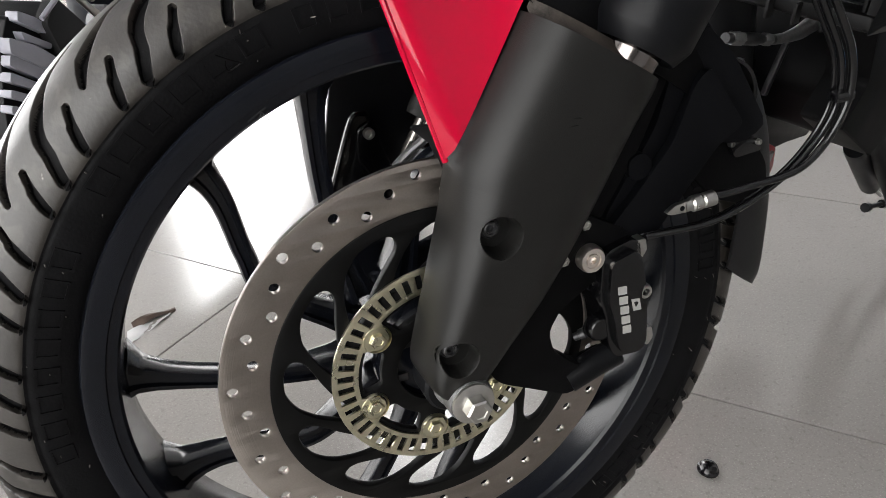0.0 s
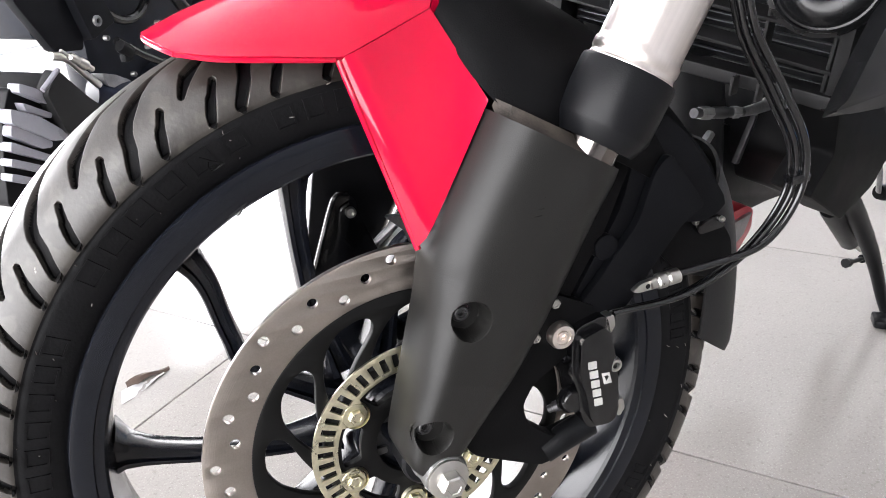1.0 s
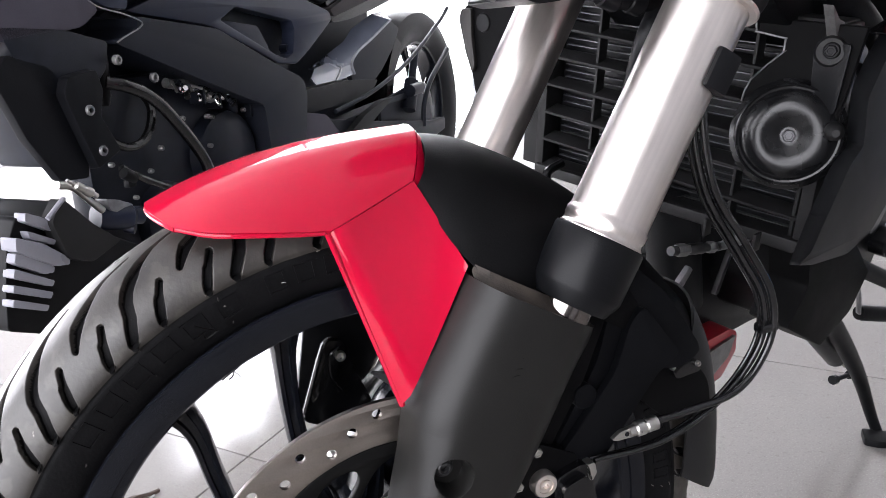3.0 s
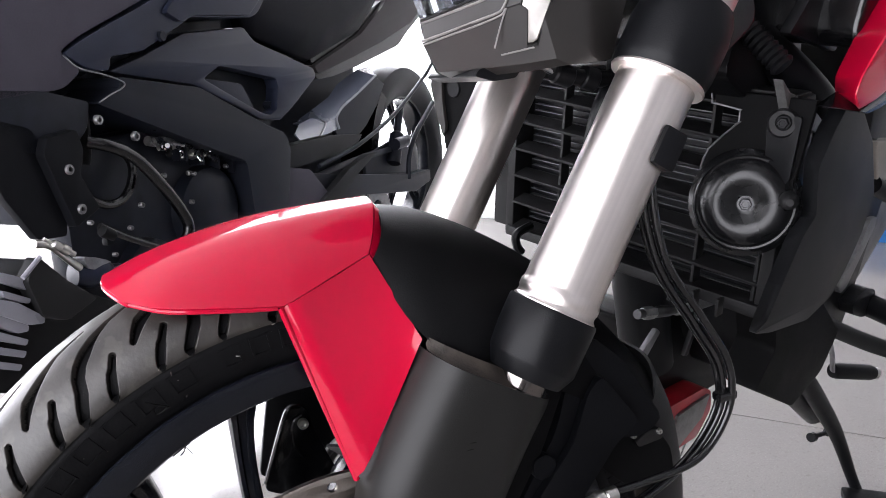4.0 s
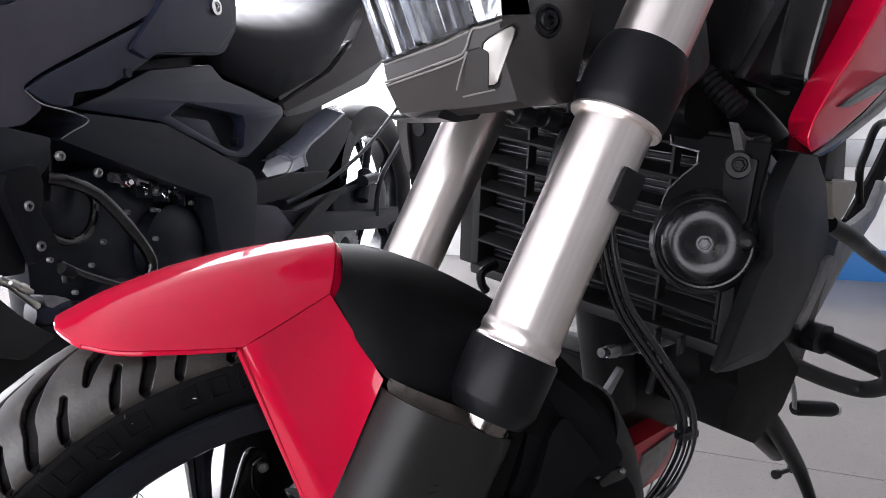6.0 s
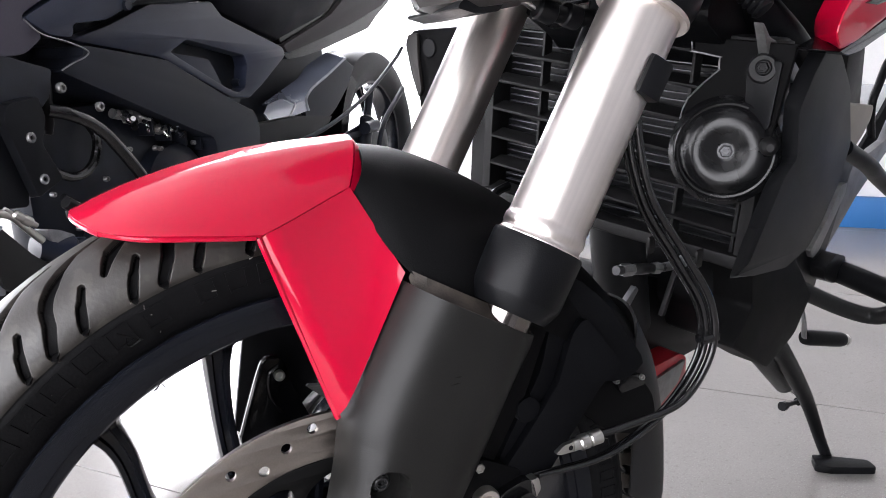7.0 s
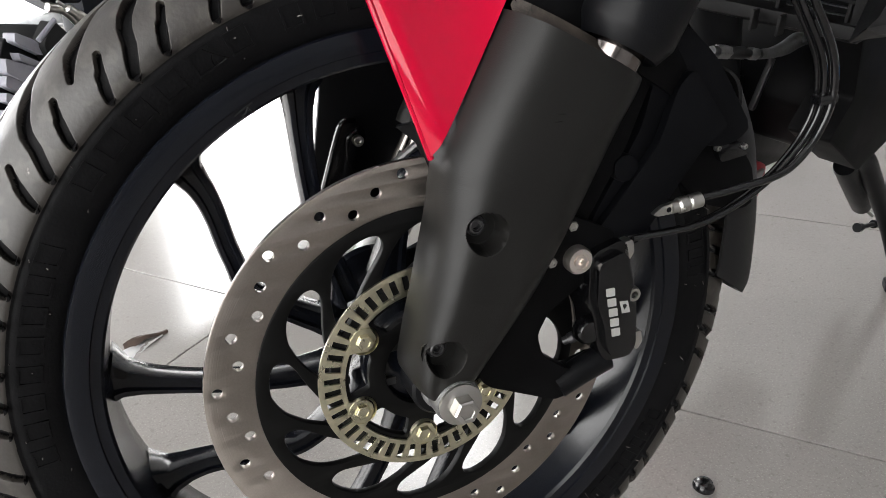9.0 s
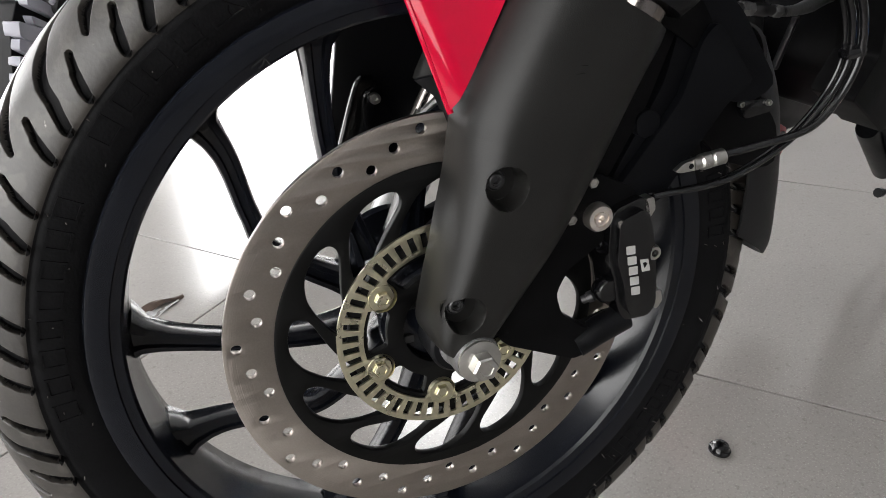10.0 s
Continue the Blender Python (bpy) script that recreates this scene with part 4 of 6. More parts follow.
# ---- brake caliper ----
bracket = [(0.030, -0.008), (0.037, -0.017), (0.090, -0.045), (0.136, -0.033), (0.126, -0.017), (0.100, -0.022), (0.080, -0.004), (0.076, 0.014), (0.086, 0.030), (0.112, 0.044), (0.130, 0.062), (0.140, 0.078), (0.105, 0.098), (0.050, 0.075), (0.028, 0.03)]
part("caliper_bracket", slab(rounded(bracket, 0.005, 2), -0.0915, -0.0785, 0.0025), SHADE_BLACK, bike, "black cast caliper bracket", FRONT)
part("bracket_arm", tube([(0.094, -0.086, -0.036), (0.112, -0.088, -0.028), (0.134, -0.088, -0.022)], 0.0105, 16), ENGINE, bike, m=FRONT)
cal = part("brake_caliper", slab(rounded([(0.1180, 0.0700), (0.1374, 0.0745), (0.1436, 0.0720), (0.1490, 0.0443), (0.1520, 0.0305), (0.1540, -0.0110), (0.1480, -0.0205), (0.1260, -0.0185), (0.1205, -0.0060), (0.1180, 0.0172), (0.1130, 0.0318), (0.1140, 0.0600)], 0.005, 3), -0.099, -0.044, 0.004, 3), GLOSS, bike, "black brake caliper with pale print", FRONT)
part("caliper_lobe", join(slab(rounded([(0.1175, 0.0640), (0.1360, 0.0690), (0.1410, 0.0640), (0.1455, 0.0420), (0.1415, 0.0330), (0.1470, 0.0180), (0.1480, -0.0080), (0.1430, -0.0145), (0.1290, -0.0135), (0.1245, -0.0050), (0.1210, 0.0170), (0.1160, 0.0330)], 0.005, 3), -0.106, -0.097, 0.002, 3), rod((0.1150, -0.090, 0.0080), (0.1150, -0.0985, 0.0080), [(0, 0), (0.0105, 0), (0.0100, 0.7), (0.0080, 1), (0, 1)], 28)), GLOSS, cal, m=FRONT)
part("caliper_bolt", rod((0.107, -0.090, 0.066), (0.107, -0.099, 0.066), [(0, 0), (0.0100, 0), (0.0100, 0.75), (0.0088, 1), (0.0062, 1), (0.0058, 0.82), (0.0047, 0.82), (0.0044, 1.0), (0.0026, 1.0), (0.0022, 0.6), (0, 0.6)], 32), SILVER, cal, "bright cap screw", FRONT)
part("caliper_pin", socket_bolt((0.1500, -0.088, 0.0300), (0.1500, -0.1005, 0.0300), 0.0058), STEEL, cal, m=FRONT)
for x, z in ((0.1465, 0.0655), (0.1555, -0.0090)):
    part("caliper_lug", slab(rounded([(x - 0.005, z + 0.007), (x + 0.002, z + 0.0075), (x + 0.0035, z - 0.002), (x - 0.001, z - 0.008), (x - 0.004, z - 0.006)], 0.002, 3), -0.099, -0.088, 0.0015), STEEL, cal, "bright worn lug", FRONT)
for k in range(5):
    x, z = 0.1262 + 0.0012 * k, 0.0413 - 0.0082 * k
    part("print_bar", slab(rounded([(x - 0.0036, z - 0.0032), (x + 0.0034, z - 0.0038), (x + 0.0030, z + 0.0026), (x - 0.0040, z + 0.0032)], 0.0006, 2), -0.1064, -0.1058, 0), WHITEPRINT, cal, m=FRONT)
part("print_bar", flat([[(0.1335, 0.0318), (0.1402, 0.0309), (0.1423, 0.0214), (0.1356, 0.0220)], [(0.1356, 0.0290), (0.1376, 0.0240), (0.1398, 0.0272), (0.1384, 0.0290)]], -0.1064, -0.1058, 0.0001), WHITEPRINT, cal, "pale square mark", m=FRONT)
part("pad_pin", tube([(0.1080, -0.086, 0.0480), (0.1130, -0.088, 0.0440), (0.1150, -0.088, 0.0390)], 0.0016, 8), DARKSTEEL, cal, m=FRONT)
part("bleed_screw", rod((0.1010, -0.084, -0.0020), (0.1085, -0.089, 0.0030), [(0, 0), (0.0030, 0), (0.0030, 0.4), (0.0042, 0.45), (0.0042, 0.85), (0.0020, 1), (0, 1)], 12), DARKSTEEL, cal, m=FRONT)

# ---- hoses along the fork ----
hose_a = [(0.232, -0.122, 0.372), (0.224, -0.122, 0.325), (0.236, -0.120, 0.270), (0.268, -0.118, 0.222), (0.296, -0.115, 0.178), (0.299, -0.112, 0.138), (0.272, -0.110, 0.104), (0.225, -0.106, 0.096), (0.186, -0.102, 0.094)]
part("brake_hose", tube(hose_a, 0.0029, 12), HOSE, bike, "black brake hose", FRONT)
fitting = part("hose_fitting", join(rod((0.2000, -0.103, 0.0930), (0.1760, -0.102, 0.0913), [(0, 0), (0.0056, 0), (0.0056, 0.35), (0.0044, 0.40), (0.0058, 0.46), (0.0058, 0.72), (0.0044, 0.78), (0.0044, 1), (0, 1)], 20), slab(rounded([(0.181, 0.0955), (0.181, 0.0872), (0.165, 0.0878), (0.1605, 0.0898), (0.168, 0.0945)], 0.0015, 2), -0.104, -0.100, 0.0008)), STEEL, bike, "bright steel hose end", FRONT)
# No hole is cut here; a black disc paints its dark inside.
part("hole_shade_disc", rod((0.1735, -0.1035, 0.0912), (0.1735, -0.1043, 0.0912), [(0, 0), (0.0019, 0), (0.0019, 1), (0, 1)], 14), ENGINE, fitting, m=FRONT)
hose_b = [(0.228, -0.118, 0.372), (0.219, -0.118, 0.325), (0.2325, -0.116, 0.267), (0.2645, -0.114, 0.217), (0.2915, -0.111, 0.174), (0.294, -0.107, 0.135), (0.262, -0.105, 0.098), (0.210, -0.101, 0.074), (0.150, -0.096, 0.072)]
part("sensor_cable", tube(hose_b, 0.0024, 12), HOSE, bike, "thin black sensor cable", FRONT)
part("sensor_cable", tube([(x - 0.001, y + 0.005, z - 0.001) for k, (x, y, z) in enumerate(hose_b)], 0.0018, 10), HOSE, bike, "", FRONT)
part("hose_clip", block(0, 0, 0, 0.017, 0.010, 0.007, 0.002, Matrix.Translation((0.297, -0.110, 0.150))), HOSE, bike, m=FRONT)
part("fork_clip", block(0, 0, 0, 0.019, 0.022, 0.027, 0.003, Matrix.Translation((0.2275, -0.127, 0.3485)) @ pose(0, 0, 0, 0, 31, 0)), PLASTIC, bike, "black hose clip on the fork tube", FRONT)

# ---- headlight ----
NOSE = ((-0.094, 0.074), (-0.088, 0.052), (-0.070, 0.034), (-0.045, 0.020), (0.0, 0.004), (0.045, 0.020), (0.070, 0.034), (0.088, 0.052), (0.094, 0.074))


def nose_body(front, back, grow=1.0, rise=0.0, above=0.44):
    """A housing with a rounded nose: its front edge falls back towards both sides."""
    secs = []
    for y, fall in NOSE:
        k = 1 - (abs(y) / 0.094) ** 4 * 0.06
        lift = rise * min(1.0, abs(y) / 0.085) ** 1.2
        secs.append([(x + fall, y * grow, 0.47 + (z - 0.47) * k + (lift if z > above and z < 0.49 else 0)) for x, z in front] + [(max(x, front[0][0] + fall + 0.01), y * grow, z + (lift if above < z < 0.46 else 0)) for x, z in back])
    bm = loft(secs, closed=True)
    bmesh.ops.recalc_face_normals(bm, faces=bm.faces)
    return bm


shell = nose_body([(0.118, 0.4470), (0.1135, 0.4440), (0.1150, 0.4310), (0.1130, 0.4295), (0.1240, 0.4080), (0.1330, 0.4030)], [(0.205, 0.4065), (0.222, 0.4075), (0.252, 0.436), (0.276, 0.49), (0.29, 0.60), (0.215, 0.62), (0.195, 0.480), (0.172, 0.4490)], 1.0, 0.018, 0.428)
for cut in (0.196, 0.206, 0.218, 0.232, 0.248, 0.268):
    bmesh.ops.bisect_plane(shell, geom=shell.verts[:] + shell.edges[:] + shell.faces[:], plane_co=(cut, 0, 0), plane_no=(1, 0, 0))
for v in shell.verts:
    if v.co.x > 0.196:
        v.co.y *= 1 - 0.55 * min(1.0, (v.co.x - 0.196) / 0.085) ** 1.3
light = part("headlight", shell, LAMPSHELL, bike, "dark warm grey headlight housing", FRONT, 25)
LENSLINE = [(0.075, 0.60), (0.101, 0.487), (0.107, 0.4657), (0.1125, 0.4465)]
part("headlight_lens", nose_body(LENSLINE, [(0.165, 0.4480), (0.168, 0.485), (0.168, 0.60)], 0.985, 0.018, 0.445), LENS, light, "clear headlight lens", FRONT)
# the reflector behind the lens is folded into upright bright flutes
flutes, rng = [], random.Random(31)
for k in range(57):
    y = -0.084 + 0.0030 * k
    fall = 0.004 + 0.34 * abs(y) + 3.2 * y * y
    deep = 0.012 + (0.0, 0.006, 0.001, 0.007)[k % 4] * rng.uniform(0.2, 1.3)
    lift = 0.018 * min(1.0, abs(y) / 0.085) ** 1.2
    flutes.append([(x + fall + deep, y, z) for x, z in ((0.1120, 0.4480 + lift), (0.1070, 0.4657 + lift), (0.101, 0.487 + lift), (0.075, 0.60))])
part("reflector", thicken(loft(flutes, cap=False), 0.001), REFLECTOR, light, "bright fluted headlight reflector", FRONT, 10)
part("lens_seal", tube([(0.1170, 0.0, 0.4452), (0.1283, -0.0297, 0.4500), (0.1390, -0.0544, 0.4548), (0.1512, -0.0735, 0.4610)], 0.0011, 8), GLOSS, light, "black seal round the lens", FRONT)
part("lens_rim", tube([(0.1172, 0.0, 0.4432), (0.1290, -0.0320, 0.4482), (0.1388, -0.0544, 0.4520), (0.1508, -0.0733, 0.4582)], 0.0009, 8), LAMPEDGE, light, m=FRONT)
part("headlight_screw", socket_bolt((0.199, -0.092, 0.4614), (0.199, -0.0975, 0.4614), 0.0065), ENGINE, light, m=FRONT)
part("headlight_crease", tube([(0.1166, 0.0, 0.4309), (0.1250, -0.0223, 0.4344), (0.1378, -0.0532, 0.4401), (0.1459, -0.0678, 0.4437), (0.1489, -0.0717, 0.4487), (0.1506, -0.0734, 0.4546), (0.1528, -0.0756, 0.4596), (0.1572, -0.0802, 0.4600), (0.1675, -0.0886, 0.4632)], 0.0009, 8), LAMPEDGE, light, "crease with its highlight painted pale", FRONT)
part("headlight_crease", tube([(0.1170, -0.0010, 0.4281), (0.1259, -0.0248, 0.4322), (0.1376, -0.0529, 0.4371), (0.1464, -0.0687, 0.4414), (0.1488, -0.0715, 0.4455)], 0.0007, 8), LAMPEDGE, light, m=FRONT)
part("headlight_crease", tube([(0.1494, -0.0721, 0.4457), (0.1463, -0.0684, 0.4353), (0.1434, -0.0634, 0.4209)], 0.0006, 8), LAMPEDGE, light, m=FRONT)
part("headlight_crease", tube([(0.1458, -0.0676, 0.4161), (0.1540, -0.0770, 0.4178), (0.1615, -0.0845, 0.4192)], 0.0006, 8), LAMPEDGE, light, m=FRONT)
badge = [(0.1570, -0.0800, 0.4462), (0.1579, -0.0798, 0.4495), (0.1605, -0.0825, 0.4523), (0.1695, -0.0895, 0.4577), (0.1732, -0.0908, 0.4588), (0.1757, -0.0912, 0.4569), (0.1745, -0.0905, 0.4520), (0.1655, -0.0822, 0.4242), (0.1635, -0.0798, 0.4226), (0.1612, -0.0774, 0.4228), (0.1603, -0.0818, 0.4427), (0.1590, -0.0816, 0.4446)]
mid = sum((Vector(p) for p in badge), Vector()) / len(badge)
out = Vector((-0.62, -0.78, -0.05)).normalized()


def badge_ring(k, lift):
    return [tuple(mid + (Vector(p) - mid) * k + out * lift) for p in badge]


part("badge_recess", loft([badge_ring(1.02, -0.004), badge_ring(1.16, -0.002), badge_ring(1.18, 0.0006), badge_ring(1.10, 0.0009), badge_ring(1.0, -0.0005)], cap=False, closed=True), GUARD, light, m=FRONT)
badge_bm = loft([badge_ring(1.0, -0.003), badge_ring(1.0, 0.0016), badge_ring(0.95, 0.0024), badge_ring(0.55, 0.0030)], closed=True)
part("headlight_trim", badge_bm, BADGE, light, "silver trim badge", FRONT)
part("screw_ring", rod((0.199, -0.0915, 0.4614), (0.199, -0.0955, 0.4614), [(0.010, 0), (0.0115, 0.5), (0.0105, 1), (0.0085, 1), (0.008, 0.3)], 28), PLASTIC, light, m=FRONT)
part("cable", tube([(0.190, -0.03, 0.417), (0.214, -0.035, 0.400), (0.235, -0.035, 0.394), (0.262, -0.03, 0.392)], 0.0065, 12), PLASTIC, bike, "black cable bundle under the headlight", FRONT)
part("cable", tube([(0.264, -0.03, 0.422), (0.262, -0.03, 0.395), (0.246, -0.03, 0.365), (0.25, 0.0, 0.31)], 0.0075, 12), PLASTIC, bike, "", FRONT)
part("headlight_tray", slab(rounded([(0.136, 0.4035), (0.150, 0.3990), (0.168, 0.4000), (0.172, 0.4050), (0.190, 0.4065), (0.186, 0.4085), (0.14, 0.4085)], 0.002, 2), -0.045, 0.045, 0.002), ENGINE, light, m=FRONT)
part("connector", rod((0.204, -0.036, 0.402), (0.219, -0.036, 0.396), [(0, 0), (0.007, 0), (0.0085, 0.1), (0.0085, 0.9), (0.007, 1), (0, 1)], 16), PLASTIC, bike, "dark cable connector", FRONT)
part("connector", rod((0.228, -0.036, 0.3965), (0.240, -0.036, 0.392), [(0, 0), (0.008, 0), (0.009, 0.1), (0.009, 0.9), (0.008, 1), (0, 1)], 16), PLASTIC, bike, "", FRONT)
part("cable_tip", tube([(0.187, -0.036, 0.410), (0.205, -0.036, 0.4015)], 0.0022, 8), GREYCAST, bike, "thin bright cable end", FRONT)
part("fork_yoke", slab(rounded([(0.265, 0.405), (0.300, 0.388), (0.350, 0.425), (0.345, 0.465), (0.300, 0.440)], 0.008, 2), -0.085, 0.085, 0.005), GLOSS, bike, "black fork yoke", FRONT)

# ---- radiator and horn ----
RX = 0.395
radiator = part("radiator", block(RX + 0.03, 0.015, 0.285, 0.03, 0.30, 0.18, 0.003), ENGINE, bike, "black radiator behind a louvred plastic grille", BODY)
for k in range(27):
    part("core_tube", block(RX + 0.012, 0.015, 0.196 + 0.0070 * k, 0.006, 0.285, 0.0009, 0), COREFIN, radiator, m=BODY)
for k in range(7):
    part("louvre", block(0, 0, 0, 0.022, 0.296, 0.0034, 0.0010, Matrix.Translation((RX - 0.004, 0.015, 0.191 + 0.031 * k)) @ pose(0, 0, 0, 2.5, -14, 0)), MATT, radiator, m=BODY)
for y in (-0.128, -0.067, 0.022, 0.101, 0.164):
    part("grille_bar", block(RX - 0.004, y, 0.285, 0.014, 0.0034, 0.185, 0.0010), MATT, radiator, m=BODY)
part("grille_frame", join(block(RX - 0.004, 0.015, 0.190, 0.03, 0.31, 0.012, 0.003), block(RX, 0.168, 0.285, 0.03, 0.012, 0.20, 0.003), block(RX, -0.138, 0.285, 0.03, 0.012, 0.20, 0.003), block(RX, 0.015, 0.381, 0.03, 0.31, 0.012, 0.003)), MATT, radiator, m=BODY)
ACROSS = BODY @ Matrix.Translation((0.374, 0, 0)) @ pose(0, 0, 0, 0, 0, 90)
part("radiator_bracket", slab([(-0.071, 0.384), (-0.073, 0.372), (-0.097, 0.369), (-0.0975, 0.358), (-0.073, 0.331), (-0.068, 0.311), (-0.080, 0.30), (-0.15, 0.29), (-0.16, 0.385)], -0.0025, 0.0025, 0.0008, 1), SHADE_BLACK, radiator, "black stepped radiator bracket", ACROSS)
part("bracket_edge", tube([(-0.068, 0.003, 0.388), (-0.071, 0.003, 0.372), (-0.0711, 0.003, 0.3718), (-0.0965, 0.003, 0.3692), (-0.0972, 0.003, 0.3685), (-0.0975, 0.003, 0.359), (-0.0973, 0.003, 0.358), (-0.073, 0.003, 0.331), (-0.068, 0.003, 0.311)], 0.0009, 6, 2), GREYCAST, radiator, m=ACROSS)
for y in (-0.055, -0.080, -0.105):
    part("tray_rib", block(0.372, y, 0.186, 0.012, 0.003, 0.018, 0.001), MATT, radiator, m=BODY)
part("grille_hook", tube([(0.375, 0.13, 0.205), (0.352, 0.13, 0.200), (0.350, 0.128, 0.188), (0.356, 0.126, 0.178)], 0.005, 8), PLASTIC, radiator, m=BODY)
part("far_plate", slab(rounded([(0.285, 0.352), (0.282, 0.362), (0.205, 0.372), (0.205, 0.235), (0.262, 0.262), (0.272, 0.300)], 0.004, 2), 0.001, 0.006, 0.001), SHADE_BLACK, radiator, "black side plate of the radiator", ACROSS)
part("grille_stay", slab(rounded([(0.287, 0.346), (0.283, 0.358), (0.268, 0.360), (0.266, 0.330), (0.259, 0.297), (0.263, 0.286), (0.275, 0.310)], 0.003, 2), 0.007, 0.012, 0.001), LAMPSHELL, radiator, "grey radiator stay", ACROSS)
part("stay_bolt", rod((0.366, 0.252, 0.345), (0.374, 0.252, 0.345), [(0, 0), (0.010, 0), (0.012, 0.5), (0.012, 1), (0, 1)], 20), PLASTIC, radiator, m=BODY)
part("side_tank", block(RX + 0.008, 0.189, 0.288, 0.024, 0.026, 0.20, 0.003), MATT, radiator, "dark grey radiator side tank", BODY)
part("coolant_tray", slab(rounded([(0.375, 0.196), (0.44, 0.196), (0.44, 0.184), (0.385, 0.179)], 0.005, 2), -0.14, 0.16, 0.003), PLASTIC, radiator, m=BODY)
HC, HN = Vector((0.356, -0.121, 0.294)), Vector((-0.86, -0.44, 0.16)).normalized()
HORN = Matrix.Translation(HC) @ HN.to_track_quat("Z", "Y").to_matrix().to_4x4()
horn_line = [(0.0, -0.030), (0.026, -0.030), (0.030, -0.014), (0.0435, -0.010), (0.0465, -0.008), (0.0468, -0.005), (0.0440, -0.002), (0.0430, -0.001), (0.0425, 0.002), (0.0412, 0.003), (0.0402, 0.001), (0.0385, 0.0005), (0.0372, 0.0025), (0.0330, 0.0075), (0.0255, 0.0105), (0.0165, 0.0085), (0.0095, 0.0040), (0.0055, 0.0035), (0.0, 0.0035)]
horn = part("horn", lathe(horn_line, 72, axis="z"), HORNPAINT, bike, "round black disc horn", BODY @ HORN)
part("horn_nut", join(lathe([(0, 0.003), (0.0068, 0.003), (0.0068, 0.0048), (0, 0.0048)], 24, axis="z"), lathe([(0, 0.0045), (0.0055, 0.0045), (0.0055, 0.0095), (0.0046, 0.0105), (0.0034, 0.0105), (0.0030, 0.0085), (0, 0.0085)], 6, axis="z")), DARKSTEEL, horn, "dark steel centre nut", BODY @ HORN)
part("horn_bracket", slab(rounded([(-0.123, 0.368), (-0.152, 0.372), (-0.150, 0.315), (-0.129, 0.311)], 0.004, 2), 0.003, 0.007, 0.001), PLASTIC, horn, "dark horn bracket", ACROSS)
part("horn_bolt", hex_bolt((0.366, -0.138, 0.365), (0.356, -0.141, 0.366), 0.0048, 1.4), ENGINE, horn, m=BODY)
part("horn_boss", rod((0.376, -0.134, 0.363), (0.364, -0.138, 0.3645), [(0, 0), (0.0125, 0), (0.0125, 0.7), (0.0105, 1), (0, 1)], 24), MATT, horn, m=BODY)

# ---- body of the red motorcycle ----
shroud_face = [(0.377, 0.392), (0.409, 0.374), (0.443, 0.346), (0.476, 0.294), (0.465, 0.258), (0.443, 0.230), (0.418, 0.209), (0.371, 0.201), (0.300, 0.213), (0.268, 0.222), (0.288, 0.227), (0.303, 0.251), (0.327, 0.287), (0.347, 0.300), (0.333, 0.340), (0.351, 0.367)]
shroud_back = [(0.416, 0.388), (0.440, 0.374), (0.466, 0.346), (0.500, 0.294), (0.490, 0.258), (0.468, 0.225), (0.443, 0.205), (0.396, 0.194), (0.335, 0.196), (0.318, 0.197), (0.322, 0.206), (0.336, 0.234), (0.360, 0.272), (0.385, 0.287), (0.370, 0.338), (0.385, 0.361)]
shroud_bm = loft([[(x, y, z) for x, z in rounded(o, 0.005, 3)] for o, y in ((shroud_face, -0.184), (shroud_back, -0.158))], closed=True)
bmesh.ops.recalc_face_normals(shroud_bm, faces=shroud_bm.faces)
bmesh.ops.bevel(shroud_bm, geom=[e for e in shroud_bm.edges if all(v.co.y < -0.18 for v in e.verts)], offset=0.0025, segments=2, profile=0.6, affect="EDGES", clamp_overlap=True)
part("radiator_shroud", shroud_bm, SHROUD, bike, "matt black radiator side shroud", BODY)
part("shroud_screw", rod((0.372, -0.150, 0.302), (0.352, -0.160, 0.304), [(0, 0), (0.007, 0), (0.008, 0.5), (0.0055, 0.9), (0.003, 1), (0, 1)], 20), MATT, bike, m=BODY)
tank_face = [(0.331, 0.398), (0.347, 0.385), (0.381, 0.389), (0.416, 0.398), (0.459, 0.409), (0.501, 0.423), (0.60, 0.460), (0.78, 0.55), (0.78, 0.68), (0.56, 0.60), (0.435, 0.483), (0.406, 0.461), (0.368, 0.437), (0.338, 0.413)]
tank_back = [(0.389, 0.391), (0.398, 0.388), (0.416, 0.392), (0.440, 0.399), (0.475, 0.408), (0.515, 0.420), (0.61, 0.455), (0.78, 0.545), (0.78, 0.69), (0.58, 0.62), (0.464, 0.483), (0.440, 0.460), (0.409, 0.433), (0.382, 0.404)]
tank_bm = loft([[(x, y, z) for x, z in rounded(o, 0.006, 2)] for o, y in ((tank_face, -0.200), (tank_back, -0.165))], closed=True)
bmesh.ops.recalc_face_normals(tank_bm, faces=tank_bm.faces)
bmesh.ops.bevel(tank_bm, geom=[e for e in tank_bm.edges if all(v.co.y < -0.19 for v in e.verts)], offset=0.005, segments=3, profile=0.6, affect="EDGES", clamp_overlap=True)
part("tank_panel", tank_bm, RED, bike, "glossy red tank side panel", BODY)
part("panel_slot", slab([(0.380, 0.4185), (0.402, 0.4240), (0.494, 0.4400), (0.60, 0.478), (0.60, 0.462), (0.500, 0.4270), (0.405, 0.4170)], -0.2025, -0.198, 0.0008), GLOSS, bike, "black slot in the tank panel", BODY)
part("tank_trim", slab(rounded([(0.352, 0.384), (0.372, 0.380), (0.400, 0.382), (0.445, 0.391), (0.510, 0.404), (0.65, 0.445), (0.63, 0.468), (0.501, 0.421), (0.459, 0.407), (0.405, 0.394)], 0.003, 2), -0.198, -0.165, 0.004), GLOSS, bike, "black lower tank trim", BODY)
